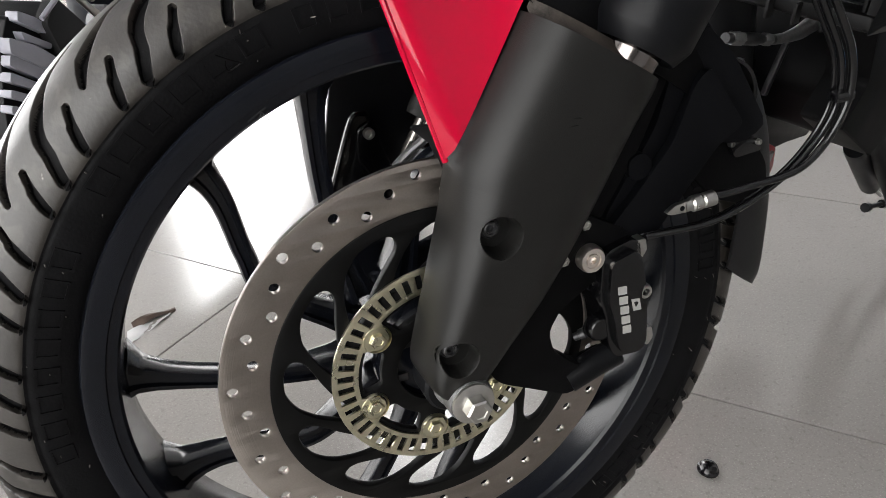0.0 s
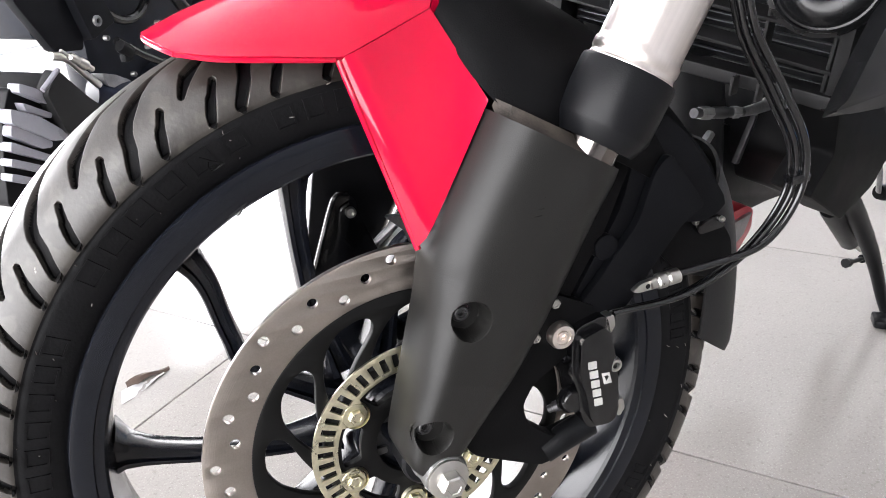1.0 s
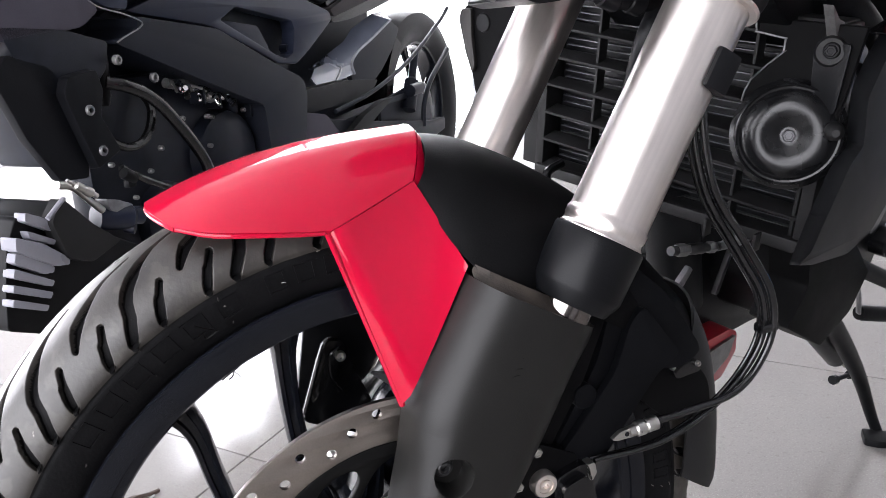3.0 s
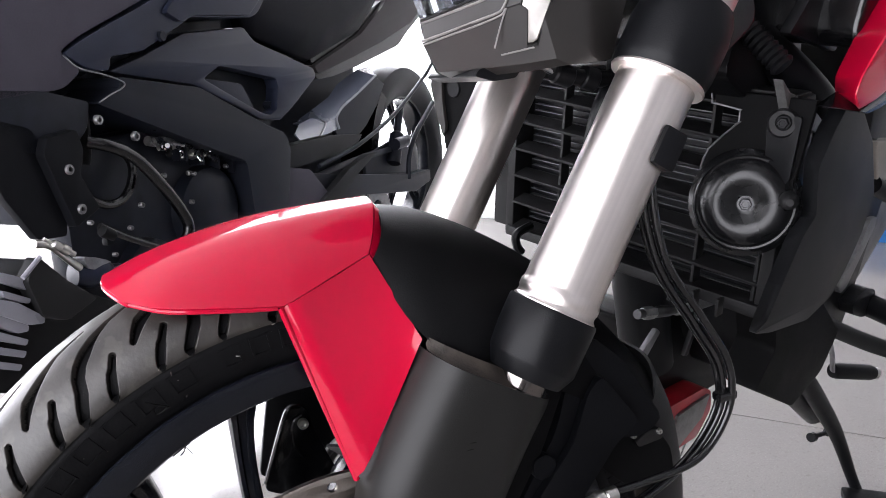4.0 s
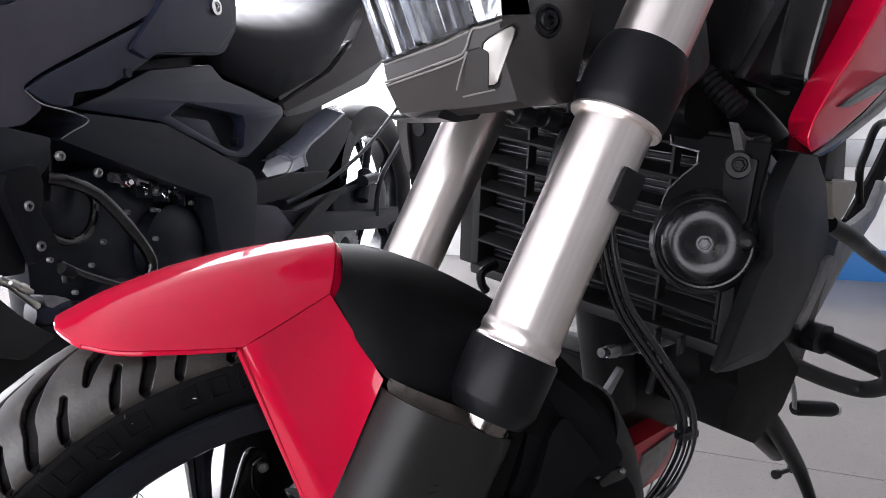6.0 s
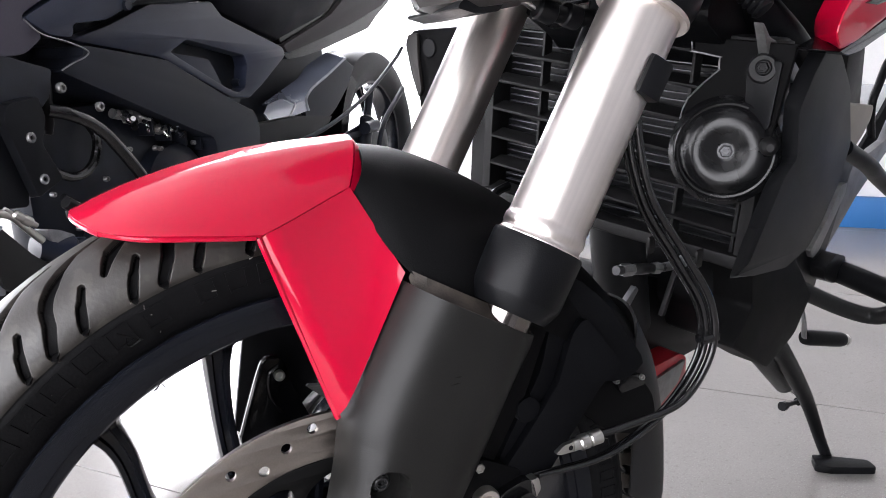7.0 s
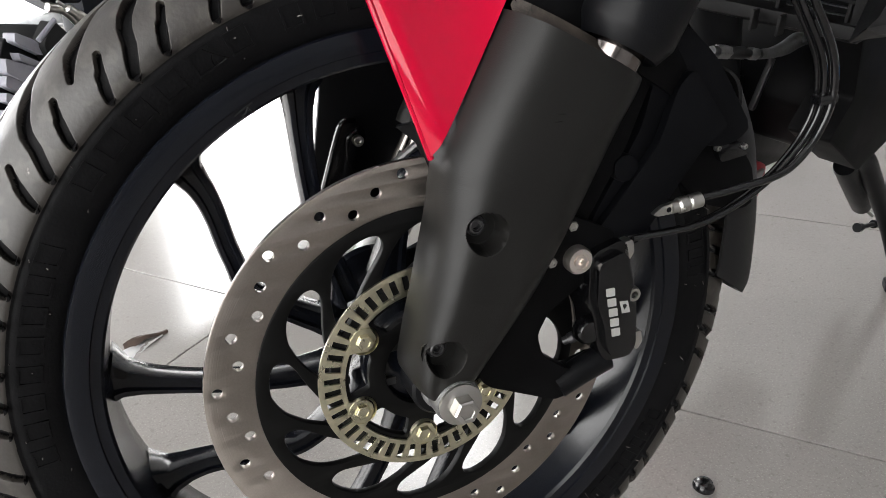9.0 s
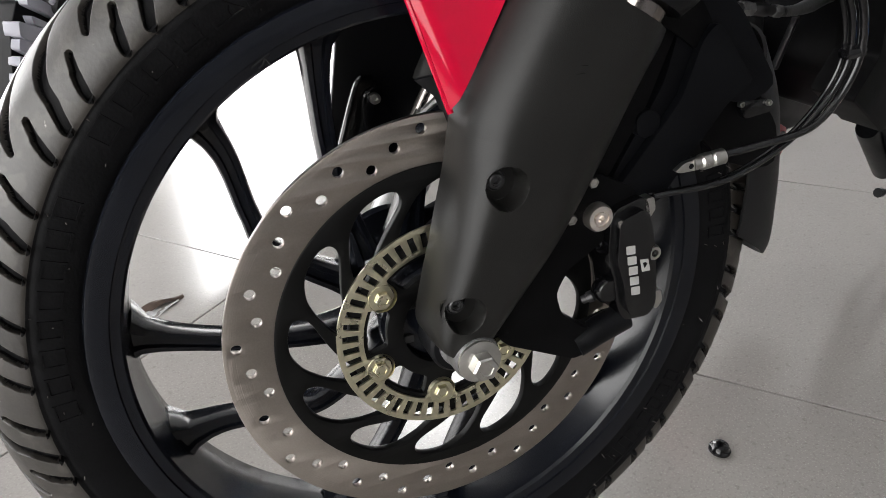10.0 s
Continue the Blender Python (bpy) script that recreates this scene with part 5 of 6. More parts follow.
part("fuel_tank", slab(rounded([(0.40, 0.42), (0.46, 0.62), (0.62, 0.70), (0.90, 0.68), (0.95, 0.52), (0.70, 0.44)], 0.03, 3), -0.168, 0.168, 0.02, 3), GLOSS, bike, "black painted fuel tank", BODY)
part("head_tube", slab(rounded([(0.33, 0.40), (0.36, 0.52), (0.44, 0.52), (0.48, 0.38), (0.44, 0.33), (0.39, 0.37)], 0.01, 2), -0.10, 0.10, 0.006), ENGINE, bike, "black frame head", BODY)
part("frame_tube", tube([(0.36, -0.06, 0.46), (0.45, -0.12, 0.38), (0.54, -0.12, 0.32), (0.60, -0.10, 0.28)], 0.018, 14), ENGINE, bike, "black frame tube", BODY)
part("corrugated_pipe", tube([(0.352, -0.075 - 0.0022 * k, 0.458 - 0.0017 * k) for k in range(29)], [0.0105 if k % 2 else 0.0085 for k in range(29)], 12, 2), PLASTIC, bike, "black corrugated cable sleeve", BODY)
part("head_plate", slab(rounded([(0.356, 0.435), (0.377, 0.454), (0.412, 0.490), (0.440, 0.520), (0.520, 0.520), (0.482, 0.470), (0.457, 0.415), (0.416, 0.424), (0.391, 0.429)], 0.005, 2), -0.135, -0.125, 0.002), ENGINE, bike, "dark frame plate under the tank", BODY)
part("plate_screw", rod((0.424, -0.132, 0.4495), (0.424, -0.140, 0.4495), [(0, 0), (0.0115, 0), (0.0110, 0.6), (0.0075, 0.7), (0.0072, 0.5), (0.005, 0.5), (0.005, 0.9), (0, 0.9)], 24), ENGINE, bike, m=BODY)
part("frame_gusset", slab(rounded([(0.350, 0.402), (0.369, 0.389), (0.408, 0.379), (0.448, 0.356), (0.442, 0.345), (0.425, 0.352), (0.40, 0.372), (0.372, 0.372), (0.362, 0.386)], 0.003, 2), -0.138, -0.130, 0.002), GREYCAST, bike, "grey steel gusset behind the horn", BODY)
part("engine", join(slab(rounded([(0.57, 0.19), (0.57, 0.34), (0.80, 0.36), (0.86, 0.20), (0.80, 0.02), (0.62, -0.02), (0.57, 0.05)], 0.012, 2), -0.085, 0.10, 0.006)), ENGINE, bike, "black painted engine", BODY)
part("belly_cover", slab(rounded([(0.475, 0.165), (0.56, 0.165), (0.691, 0.058), (0.656, 0.014), (0.581, -0.005), (0.466, 0.062), (0.500, 0.10)], 0.006, 2), -0.115, -0.070, 0.004), SHADE_BLACK, bike, "black lower engine cover", BODY)
part("engine_front", slab(rounded([(0.42, 0.11), (0.455, 0.112), (0.522, 0.085), (0.68, 0.03), (0.82, -0.04), (0.80, -0.10), (0.73, -0.09), (0.66, -0.085), (0.60, -0.085), (0.49, -0.01)], 0.008, 2), 0.035, 0.10, 0.005), ENGINE, bike, "black front of the crankcase", BODY)
part("down_tube", rod((0.418, 0.018, 0.20), (0.455, 0.010, 0.05), [(0, 0), (0.030, 0), (0.030, 1), (0, 1)], 32), SHROUD, bike, "dark grey frame down tube", BODY)
part("coolant_elbow", tube([(0.540, -0.036, 0.134), (0.522, -0.035, 0.136), (0.500, -0.033, 0.131), (0.475, -0.031, 0.1305), (0.452, -0.030, 0.1330)], [0.006, 0.0085, 0.0075, 0.0055, 0.005], 12), GREYCAST, bike, "grey metal pipe elbow", BODY)
union = part("pipe_union", rod((0.455, -0.030, 0.1325), (0.366, -0.0235, 0.151), [(0, 0), (0.0050, 0), (0.0050, 0.36), (0.0062, 0.38), (0.0062, 0.62), (0.0050, 0.66), (0.0050, 1), (0, 1)], 18), DARKSTEEL, bike, "dark steel pipe union", BODY)
for t0, t1, r in ((0.10, 0.26, 0.0066), (0.40, 0.58, 0.0060), (0.68, 0.90, 0.0070)):
    a, b = Vector((0.455, -0.030, 0.1325)), Vector((0.366, -0.0235, 0.151))
    part("union_nut", rod(a.lerp(b, t0), a.lerp(b, t1), [(0, 0), (r * 0.9, 0), (r, 0.12), (r, 0.88), (r * 0.9, 1), (0, 1)], 6), GREYCAST, union, "worn steel nut", BODY)
part("engine_fin", slab(rounded([(0.371, 0.110), (0.395, 0.128), (0.402, 0.122), (0.380, 0.100)], 0.002, 2), -0.032, -0.026, 0.001), ALLOY, bike, m=BODY)
part("engine_stay", slab(rounded([(0.462, 0.071), (0.484, 0.122), (0.490, 0.122), (0.470, 0.070)], 0.002, 2), -0.032, -0.026, 0.001), DARKSTEEL, bike, m=BODY)
part("belly_pan", slab(rounded([(0.50, -0.032), (0.600, -0.040), (0.622, -0.052), (0.630, -0.085), (0.600, -0.116), (0.50, -0.11)], 0.006, 2), 0.004, 0.08, 0.004), REDDULL, bike, "red belly pan with a grey band", BODY)
part("belly_panel", slab(rounded([(0.530, -0.052), (0.612, -0.052), (0.600, -0.082), (0.545, -0.104), (0.525, -0.098)], 0.003, 2), 0.0, 0.006, 0.001), GREYCAST, bike, m=BODY)
stand = part("side_stand", tube([(0.666, -0.062, 0.008), (0.704, -0.066, -0.03), (0.748, -0.072, -0.059), (0.83, -0.086, -0.146), (0.862, -0.098, -0.195), (0.885, -0.115, -0.251), (0.891, -0.129, -0.28)], [0.014, 0.018, 0.019, 0.016, 0.0135, 0.0115, 0.011], 16, flat=0.75), ENGINE, bike, "black steel side stand", BODY)
part("stand_foot", slab(rounded([(-0.030, -0.020), (0.050, -0.016), (0.058, 0.006), (-0.01, 0.016), (-0.030, 0.012)], 0.005, 2), -0.006, 0.006, 0.002), ENGINE, stand, m=pose(0.857, 0.191, 0.008, 90, 0, -40))
part("stand_spring", rod((0.708, -0.06, -0.055), (0.883, -0.047, -0.18), [(0, 0), (0.0140, 0), (0.0150, 0.05), (0.0150, 0.95), (0.0130, 1), (0, 1)], 20), PLASTIC, stand, m=BODY)
part("spring_rod", tube([(0.883, -0.047, -0.18), (0.898, -0.062, -0.196)], 0.0030, 8), STEEL, stand, m=BODY)
part("stop_bolt", rod((0.863, -0.056, -0.207), (0.926, -0.064, -0.219), [(0, 0), (0.0075, 0), (0.0075, 0.14), (0.0038, 0.16), (0.0038, 0.80), (0.0070, 0.82), (0.0070, 1), (0, 1)], 10), ENGINE, stand, m=BODY)
lever = part("gear_lever", rod((0.800, -0.085, -0.052), (0.866, -0.118, -0.066), [(0, 0), (0.010, 0), (0.0115, 0.1), (0.0115, 0.9), (0.010, 1), (0, 1)], 20), PLASTIC, bike, "black rubber gear lever peg", BODY)
part("lever_arm", tube([(0.800, -0.085, -0.052), (0.795, -0.080, -0.020), (0.790, -0.070, 0.010)], 0.006, 10, flat=0.5), GREYCAST, lever, m=BODY)
part("lever_cap", rod((0.866, -0.118, -0.066), (0.874, -0.122, -0.068), [(0, 0), (0.0085, 0), (0.0085, 0.8), (0, 1)], 16), STEEL, lever, m=BODY)
peg = part("foot_peg", rod((0.838, -0.098, 0.045), (0.832, -0.215, 0.030), [(0, 0), (0.013, 0.0), (0.0165, 0.05), (0.0165, 0.92), (0.014, 1), (0, 1)], 20), PLASTIC, bike, "black rubber foot peg", BODY)
part("peg_bracket", slab(rounded([(0.760, 0.070), (0.800, 0.082), (0.842, 0.068), (0.858, 0.046), (0.846, 0.028), (0.812, 0.034), (0.770, 0.052)], 0.006, 2), -0.104, -0.056, 0.004), ENGINE, peg, m=BODY)
part("peg_pin", rod((0.838, -0.100, 0.049), (0.838, -0.108, 0.050), [(0, 0), (0.0085, 0), (0.0085, 0.8), (0.007, 1), (0, 1)], 18), STEEL, peg, "bright pivot pin", m=BODY)
part("crash_bar", tube([(0.600, -0.060, 0.108), (0.669, -0.085, 0.074), (0.718, -0.110, 0.046), (0.762, -0.138, 0.023), (0.782, -0.166, 0.016), (0.770, -0.190, 0.032), (0.747, -0.205, 0.058), (0.725, -0.200, 0.095)], 0.0112, 14), MATT, bike, "black leg guard bar", BODY)
part("crash_bar", tube([(1.14, -0.17, 0.06), (1.032, -0.12, 0.113), (0.90, -0.11, 0.170), (0.829, -0.11, 0.201), (0.746, -0.10, 0.235)], 0.0115, 14), ENGINE, bike, "", BODY)
part("rear_frame", slab(rounded([(0.944, 0.181), (1.005, 0.182), (1.076, 0.191), (1.108, 0.233), (1.141, 0.219), (1.102, 0.172), (0.985, 0.115), (0.878, 0.041), (0.848, 0.047), (0.880, 0.085)], 0.004, 2), -0.062, -0.050, 0.003), ALLOY, bike, "grey cast rear frame plate", BODY)
part("rear_cover", slab(rounded([(0.715, 0.294), (0.816, 0.281), (0.816, 0.264), (0.795, 0.245), (0.767, 0.229), (0.745, 0.243)], 0.006, 2), -0.105, -0.04, 0.006, 3), CREAM, bike, "beige moulded rear cover", BODY)
part("side_cover", slab(rounded([(0.686, 0.42), (0.700, 0.300), (0.731, 0.291), (0.742, 0.323), (0.738, 0.42)], 0.004, 2), -0.10, 0.0, 0.004), MATT, bike, "matt black side cover", BODY)
part("grab_rail", tube([(1.242, 0.0, 0.148), (1.193, 0.0, 0.222), (1.207, 0.0, 0.260), (1.244, 0.0, 0.301), (1.34, 0.0, 0.300)], 0.007, 10), ENGINE, bike, "thin black rear rail", BODY)
part("grab_rail", tube([(1.19, 0.0, 0.130), (1.292, 0.0, 0.199), (1.36, 0.0, 0.262)], 0.016, 10, flat=0.6), ENGINE, bike, "", BODY)
part("frame_strip", slab(rounded([(0.800, 0.176), (0.822, 0.175), (0.823, 0.160), (0.762, 0.092), (0.743, 0.086), (0.728, 0.100), (0.771, 0.137)], 0.003, 2), -0.092, -0.080, 0.002), GREYCAST, bike, "grey frame strip", BODY)

# ---- the dark motorcycle behind ----
other = thing("motorcycle", "dark blue-black motorcycle with engine bars", "motorcycle", (0, 1, 0))


def slab2(name, outline, y0, y1, mat, label="", bevel=0.008, r=0.012, taper=0.0, parent=None):
    return part(name, slab(rounded(outline, r, 3), y0, y1, bevel, 3, taper), mat, parent or other, label, SECOND)


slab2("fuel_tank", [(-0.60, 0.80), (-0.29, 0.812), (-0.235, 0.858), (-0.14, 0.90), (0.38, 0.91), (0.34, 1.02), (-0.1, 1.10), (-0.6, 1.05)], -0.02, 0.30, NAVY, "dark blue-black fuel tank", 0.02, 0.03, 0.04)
slab2("tank_shroud", [(-0.62, 0.665), (-0.255, 0.688), (-0.215, 0.712), (-0.252, 0.741), (-0.212, 0.762), (0.128, 0.887), (0.10, 0.93), (-0.16, 0.91), (-0.235, 0.862), (-0.62, 0.80)], -0.03, 0.28, BROWN, "bronze grey tank shroud", 0.006, 0.012)
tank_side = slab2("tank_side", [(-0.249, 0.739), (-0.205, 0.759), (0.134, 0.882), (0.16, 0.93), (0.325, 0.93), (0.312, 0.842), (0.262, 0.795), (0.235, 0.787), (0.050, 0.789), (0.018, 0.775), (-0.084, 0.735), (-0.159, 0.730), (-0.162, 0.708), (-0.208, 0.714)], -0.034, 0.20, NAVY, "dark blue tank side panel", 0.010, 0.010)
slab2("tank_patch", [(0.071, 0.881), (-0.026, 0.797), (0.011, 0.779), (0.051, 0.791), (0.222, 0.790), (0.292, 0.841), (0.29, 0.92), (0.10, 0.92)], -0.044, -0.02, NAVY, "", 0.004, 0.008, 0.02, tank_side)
slab2("panel_backing", [(-0.15, 0.70), (0.05, 0.78), (0.27, 0.79), (0.53, 0.68), (0.36, 0.54), (0.10, 0.62)], 0.045, 0.20, ENGINE2, "", 0.004, 0.008)
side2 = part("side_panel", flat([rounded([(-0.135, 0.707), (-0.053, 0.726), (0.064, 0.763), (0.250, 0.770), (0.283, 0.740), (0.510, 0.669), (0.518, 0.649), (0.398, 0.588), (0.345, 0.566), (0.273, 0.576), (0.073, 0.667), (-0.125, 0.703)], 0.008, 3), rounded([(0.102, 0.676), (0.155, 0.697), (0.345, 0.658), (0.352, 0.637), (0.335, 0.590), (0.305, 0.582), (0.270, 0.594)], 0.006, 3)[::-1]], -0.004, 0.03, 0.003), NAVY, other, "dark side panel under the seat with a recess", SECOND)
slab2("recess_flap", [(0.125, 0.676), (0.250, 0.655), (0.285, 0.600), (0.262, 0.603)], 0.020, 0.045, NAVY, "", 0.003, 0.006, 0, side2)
part("panel_bolt", socket_bolt((0.341, 0.03, 0.600), (0.341, 0.012, 0.600), 0.009), ENGINE2, side2, m=SECOND)
# the seat: a tucked side below a crease, a rounded flank above it
seat_rows = []
for s, zb, zc in ((0.272, 0.790, 0.93), (0.282, 0.756, 0.91), (0.318, 0.743, 0.900), (0.345, 0.735, 0.868), (0.375, 0.727, 0.849), (0.437, 0.709, 0.838), (0.529, 0.684, 0.834), (0.613, 0.703, 0.834), (0.700, 0.724, 0.840), (0.796, 0.748, 0.851), (0.90, 0.815, 0.885), (0.98, 0.880, 0.925), (1.04, 0.93, 0.95)):
    seat_rows.append([(s, 0.12, zb + 0.03), (s, 0.030, zb), (s, 0.016, zb + 0.006), (s, 0.006, zb + (zc - zb) * 0.5), (s, 0.002, zc - 0.014), (s, 0.004, zc), (s, 0.016, zc + 0.020), (s, 0.040, zc + 0.045), (s, 0.085, zc + 0.070), (s, 0.16, zc + 0.080)])
seat = part("seat", loft(seat_rows), SEAT, other, "black vinyl seat", SECOND, 60)
slab2("tail_panel", [(0.545, 0.672), (0.805, 0.742), (0.960, 0.817), (1.046, 0.890), (1.10, 0.96), (1.32, 0.98), (1.32, 0.850), (1.150, 0.768), (0.933, 0.717), (0.756, 0.684), (0.562, 0.652)], 0.015, 0.20, TAILBROWN, "bronze grey tail panel", 0.006, 0.010)
slab2("tail_under", [(0.575, 0.638), (0.662, 0.641), (0.79, 0.656), (0.86, 0.668), (0.973, 0.686), (1.075, 0.703), (1.14, 0.738), (1.236, 0.778), (1.33, 0.84), (1.2, 0.90), (0.55, 0.70)], 0.03, 0.20, GLOSS, "", 0.006, 0.010)
slab2("frame_cover", [(-0.146, 0.697), (0.05, 0.663), (0.245, 0.568), (0.313, 0.540), (0.327, 0.507), (0.310, 0.44), (0.289, 0.373), (0.25, 0.33), (0.166, 0.390), (0.162, 0.505), (0.087, 0.535), (-0.204, 0.661), (-0.148, 0.680)], -0.034, 0.20, FRAMECOVER, "dark frame cover", 0.022, 0.014)
slab2("radiator_cover", [(-0.40, 0.70), (-0.30, 0.690), (-0.212, 0.664), (-0.226, 0.624), (-0.255, 0.600), (-0.34, 0.60), (-0.38, 0.65)], -0.030, 0.02, ENGINE2, "black radiator cover", 0.005, 0.008)
guard2 = slab2("radiator_guard", [(-0.422, 0.631), (-0.412, 0.605), (-0.393, 0.547), (-0.353, 0.477), (-0.302, 0.470), (-0.290, 0.52), (-0.300, 0.60), (-0.33, 0.64), (-0.394, 0.663)], -0.030, -0.012, COWL, "dark radiator guard", 0.004, 0.006)
slab2("guard_plate", [(-0.330, 0.600), (-0.318, 0.624), (-0.261, 0.629), (-0.255, 0.597), (-0.270, 0.558), (-0.243, 0.500), (-0.296, 0.480)], -0.046, -0.028, COWL, "", 0.004, 0.006, 0.03, guard2)
part("cover_post", rod((-0.203, 0.0, 0.646), (-0.216, 0.0, 0.565), [(0, 0), (0.010, 0), (0.011, 0.1), (0.011, 0.8), (0.008, 1), (0, 1)], 16), PLASTIC, other, m=SECOND)
for s, z in ((-0.290, 0.571), (-0.281, 0.508), (-0.217, 0.636), (-0.145, 0.600)):
    part("cover_bolt", socket_bolt((s, -0.043, z), (s, -0.050, z), 0.0080), GREYCAST, other, m=SECOND)
part("engine_bar", tube([(-0.232, -0.03, 0.604), (-0.211, -0.045, 0.596), (-0.179, -0.05, 0.580), (-0.147, -0.05, 0.556), (-0.110, -0.05, 0.514), (-0.077, -0.05, 0.469), (-0.058, -0.05, 0.433), (-0.060, -0.05, 0.413), (-0.075, -0.045, 0.395), (-0.13, -0.03, 0.37)], 0.0105, 14), GLOSS, other, "black engine guard bar", SECOND)
part("engine_bar", tube([(-0.247, -0.04, 0.473), (-0.195, -0.04, 0.439), (-0.118, -0.045, 0.397), (-0.09, -0.045, 0.385)], 0.0062, 12), GLOSS, other, "", SECOND)
part("engine", join(slab(rounded([(-0.24, 0.60), (0.0, 0.60), (0.22, 0.52), (0.22, 0.30), (0.05, 0.20), (-0.20, 0.22), (-0.25, 0.34)], 0.03, 2), 0.03, 0.085, 0.012), rod((0.08, 0.03, 0.42), (0.08, -0.01, 0.42), [(0, 0), (0.09, 0), (0.085, 0.6), (0.06, 1), (0, 1)], 40), rod((-0.10, 0.03, 0.34), (-0.10, -0.01, 0.34), [(0, 0), (0.07, 0), (0.066, 0.6), (0.05, 1), (0, 1)], 40)), ENGINE2, other, "black engine", SECOND)
for s, z in ((-0.114, 0.475), (0.015, 0.452), (0.019, 0.507), (-0.048, 0.515), (0.13, 0.50), (0.16, 0.38), (0.02, 0.34), (-0.13, 0.28)):
    part("engine_bolt", socket_bolt((s, 0.0, z), (s, -0.008, z), 0.0048), GREYCAST, other, m=SECOND)
part("throttle_body", join(rod((-0.06, 0.01, 0.580), (0.05, 0.01, 0.552), [(0, 0), (0.009, 0), (0.009, 0.3), (0.014, 0.32), (0.014, 0.5), (0.008, 0.55), (0.008, 1), (0, 1)], 16), rod((0.02, 0.01, 0.545), (0.09, 0.0, 0.528), [(0, 0), (0.007, 0), (0.011, 0.4), (0.007, 0.6), (0, 1)], 12)), GREYCAST, other, "grey metal throttle body", SECOND)
part("hose", tube([(-0.240, -0.008, 0.600), (-0.247, -0.01, 0.553), (-0.240, -0.01, 0.527), (-0.222, -0.01, 0.507), (-0.195, -0.01, 0.494), (-0.164, -0.01, 0.495), (-0.138, -0.01, 0.515), (-0.123, -0.006, 0.549), (-0.118, 0.02, 0.580)], 0.0075, 10), HOSE, other, m=SECOND)
part("tank_screw", rod((0.228, -0.040, 0.880), (0.228, -0.055, 0.880), [(0, 0), (0.016, 0), (0.016, 0.7), (0.010, 0.75), (0.009, 0.4), (0, 0.4)], 24), CHROME, tank_side, m=SECOND)
part("panel_plug", rod((-0.034, -0.032, 0.758), (-0.034, -0.040, 0.758), [(0, 0), (0.009, 0), (0.008, 1), (0, 1)], 20), ENGINE2, tank_side, m=SECOND)
part("bright_edge", tube([(-0.252, -0.036, 0.737), (-0.225, -0.036, 0.716), (-0.175, -0.036, 0.702), (-0.140, -0.036, 0.688), (-0.146, -0.036, 0.679), (-0.172, -0.036, 0.671), (-0.200, -0.036, 0.661)], 0.0013, 8), ALLOY, other, m=SECOND)
for k in range(5):
    part("engine_rib", block(0.02 + 0.045 * k, 0.02, 0.555 - 0.016 * k, 0.006, 0.05, 0.05, 0.002), ENGINE2, other, m=SECOND)
rng = random.Random(9)
for k in range(16):
    s0, z0 = -0.055 + 0.011 * k, 0.586 - 0.0042 * k + rng.uniform(-0.014, 0.010)
    turn = Vector((rng.uniform(-1, 1), -0.5, rng.uniform(-0.8, 0.5))).normalized() * rng.uniform(0.012, 0.028)
    r = rng.uniform(0.003, 0.008)
    part("throttle_fitting", rod((s0, 0.0, z0), Vector((s0, 0.0, z0)) + turn, [(0, 0), (r, 0), (r, 0.35), (r * 0.6, 0.4), (r * 0.6, 0.75), (r * 0.85, 0.8), (r * 0.7, 1), (0, 1)], 12), (STEEL, ENGINE2, CHROME, ENGINE)[k % 4], other, m=SECOND)
part("throttle_cable", tube([(-0.06, -0.010, 0.602), (0.0, -0.016, 0.590), (0.06, -0.014, 0.566), (0.12, -0.004, 0.528)], 0.0045, 10), HOSE, other, m=SECOND)
slab2("engine_backing", [(-0.34, 0.70), (-0.10, 0.70), (0.16, 0.60), (0.20, 0.50), (-0.02, 0.50), (-0.30, 0.48)], 0.070, 0.16, ENGINE2, "", 0.004, 0.01)
# finned belly pan
pan = slab2("belly_pan", [(-0.396, 0.433), (-0.369, 0.455), (-0.346, 0.430), (-0.280, 0.369), (-0.22, 0.330), (-0.22, 0.27), (-0.40, 0.25), (-0.495, 0.300), (-0.484, 0.350), (-0.466, 0.410), (-0.440, 0.450)], -0.030, 0.10, PLASTIC, "black belly pan with slatted intake", 0.004, 0.008)
slab2("pan_side", [(-0.380, 0.462), (-0.335, 0.408), (-0.289, 0.367), (-0.352, 0.352), (-0.393, 0.372), (-0.408, 0.434)], -0.056, -0.033, MATT, "", 0.004, 0.006, 0.04, pan)
# the pale intake: a band across the pan, two slats above it, four below
slab2("pan_front", [(-0.463, 0.428), (-0.424, 0.407), (-0.386, 0.372), (-0.388, 0.362), (-0.412, 0.368), (-0.467, 0.409)], -0.050, -0.020, LILAC, "pale lilac grey intake band", 0.004, 0.004, 0, pan)
for outline in ([(-0.436, 0.455), (-0.413, 0.442), (-0.392, 0.423), (-0.397, 0.414), (-0.440, 0.443)], [(-0.440, 0.430), (-0.398, 0.403), (-0.403, 0.397), (-0.438, 0.417)], [(-0.466, 0.406), (-0.453, 0.401), (-0.411, 0.367), (-0.414, 0.359), (-0.430, 0.362), (-0.471, 0.393)], [(-0.473, 0.386), (-0.416, 0.347), (-0.422, 0.340), (-0.478, 0.374)], [(-0.480, 0.365), (-0.423, 0.332), (-0.429, 0.324), (-0.484, 0.355)], [(-0.486, 0.346), (-0.434, 0.316), (-0.440, 0.309), (-0.490, 0.336)]):
    slab2("slat", outline, -0.046, -0.024, LILAC, "", 0.003, 0.003, 0, pan)
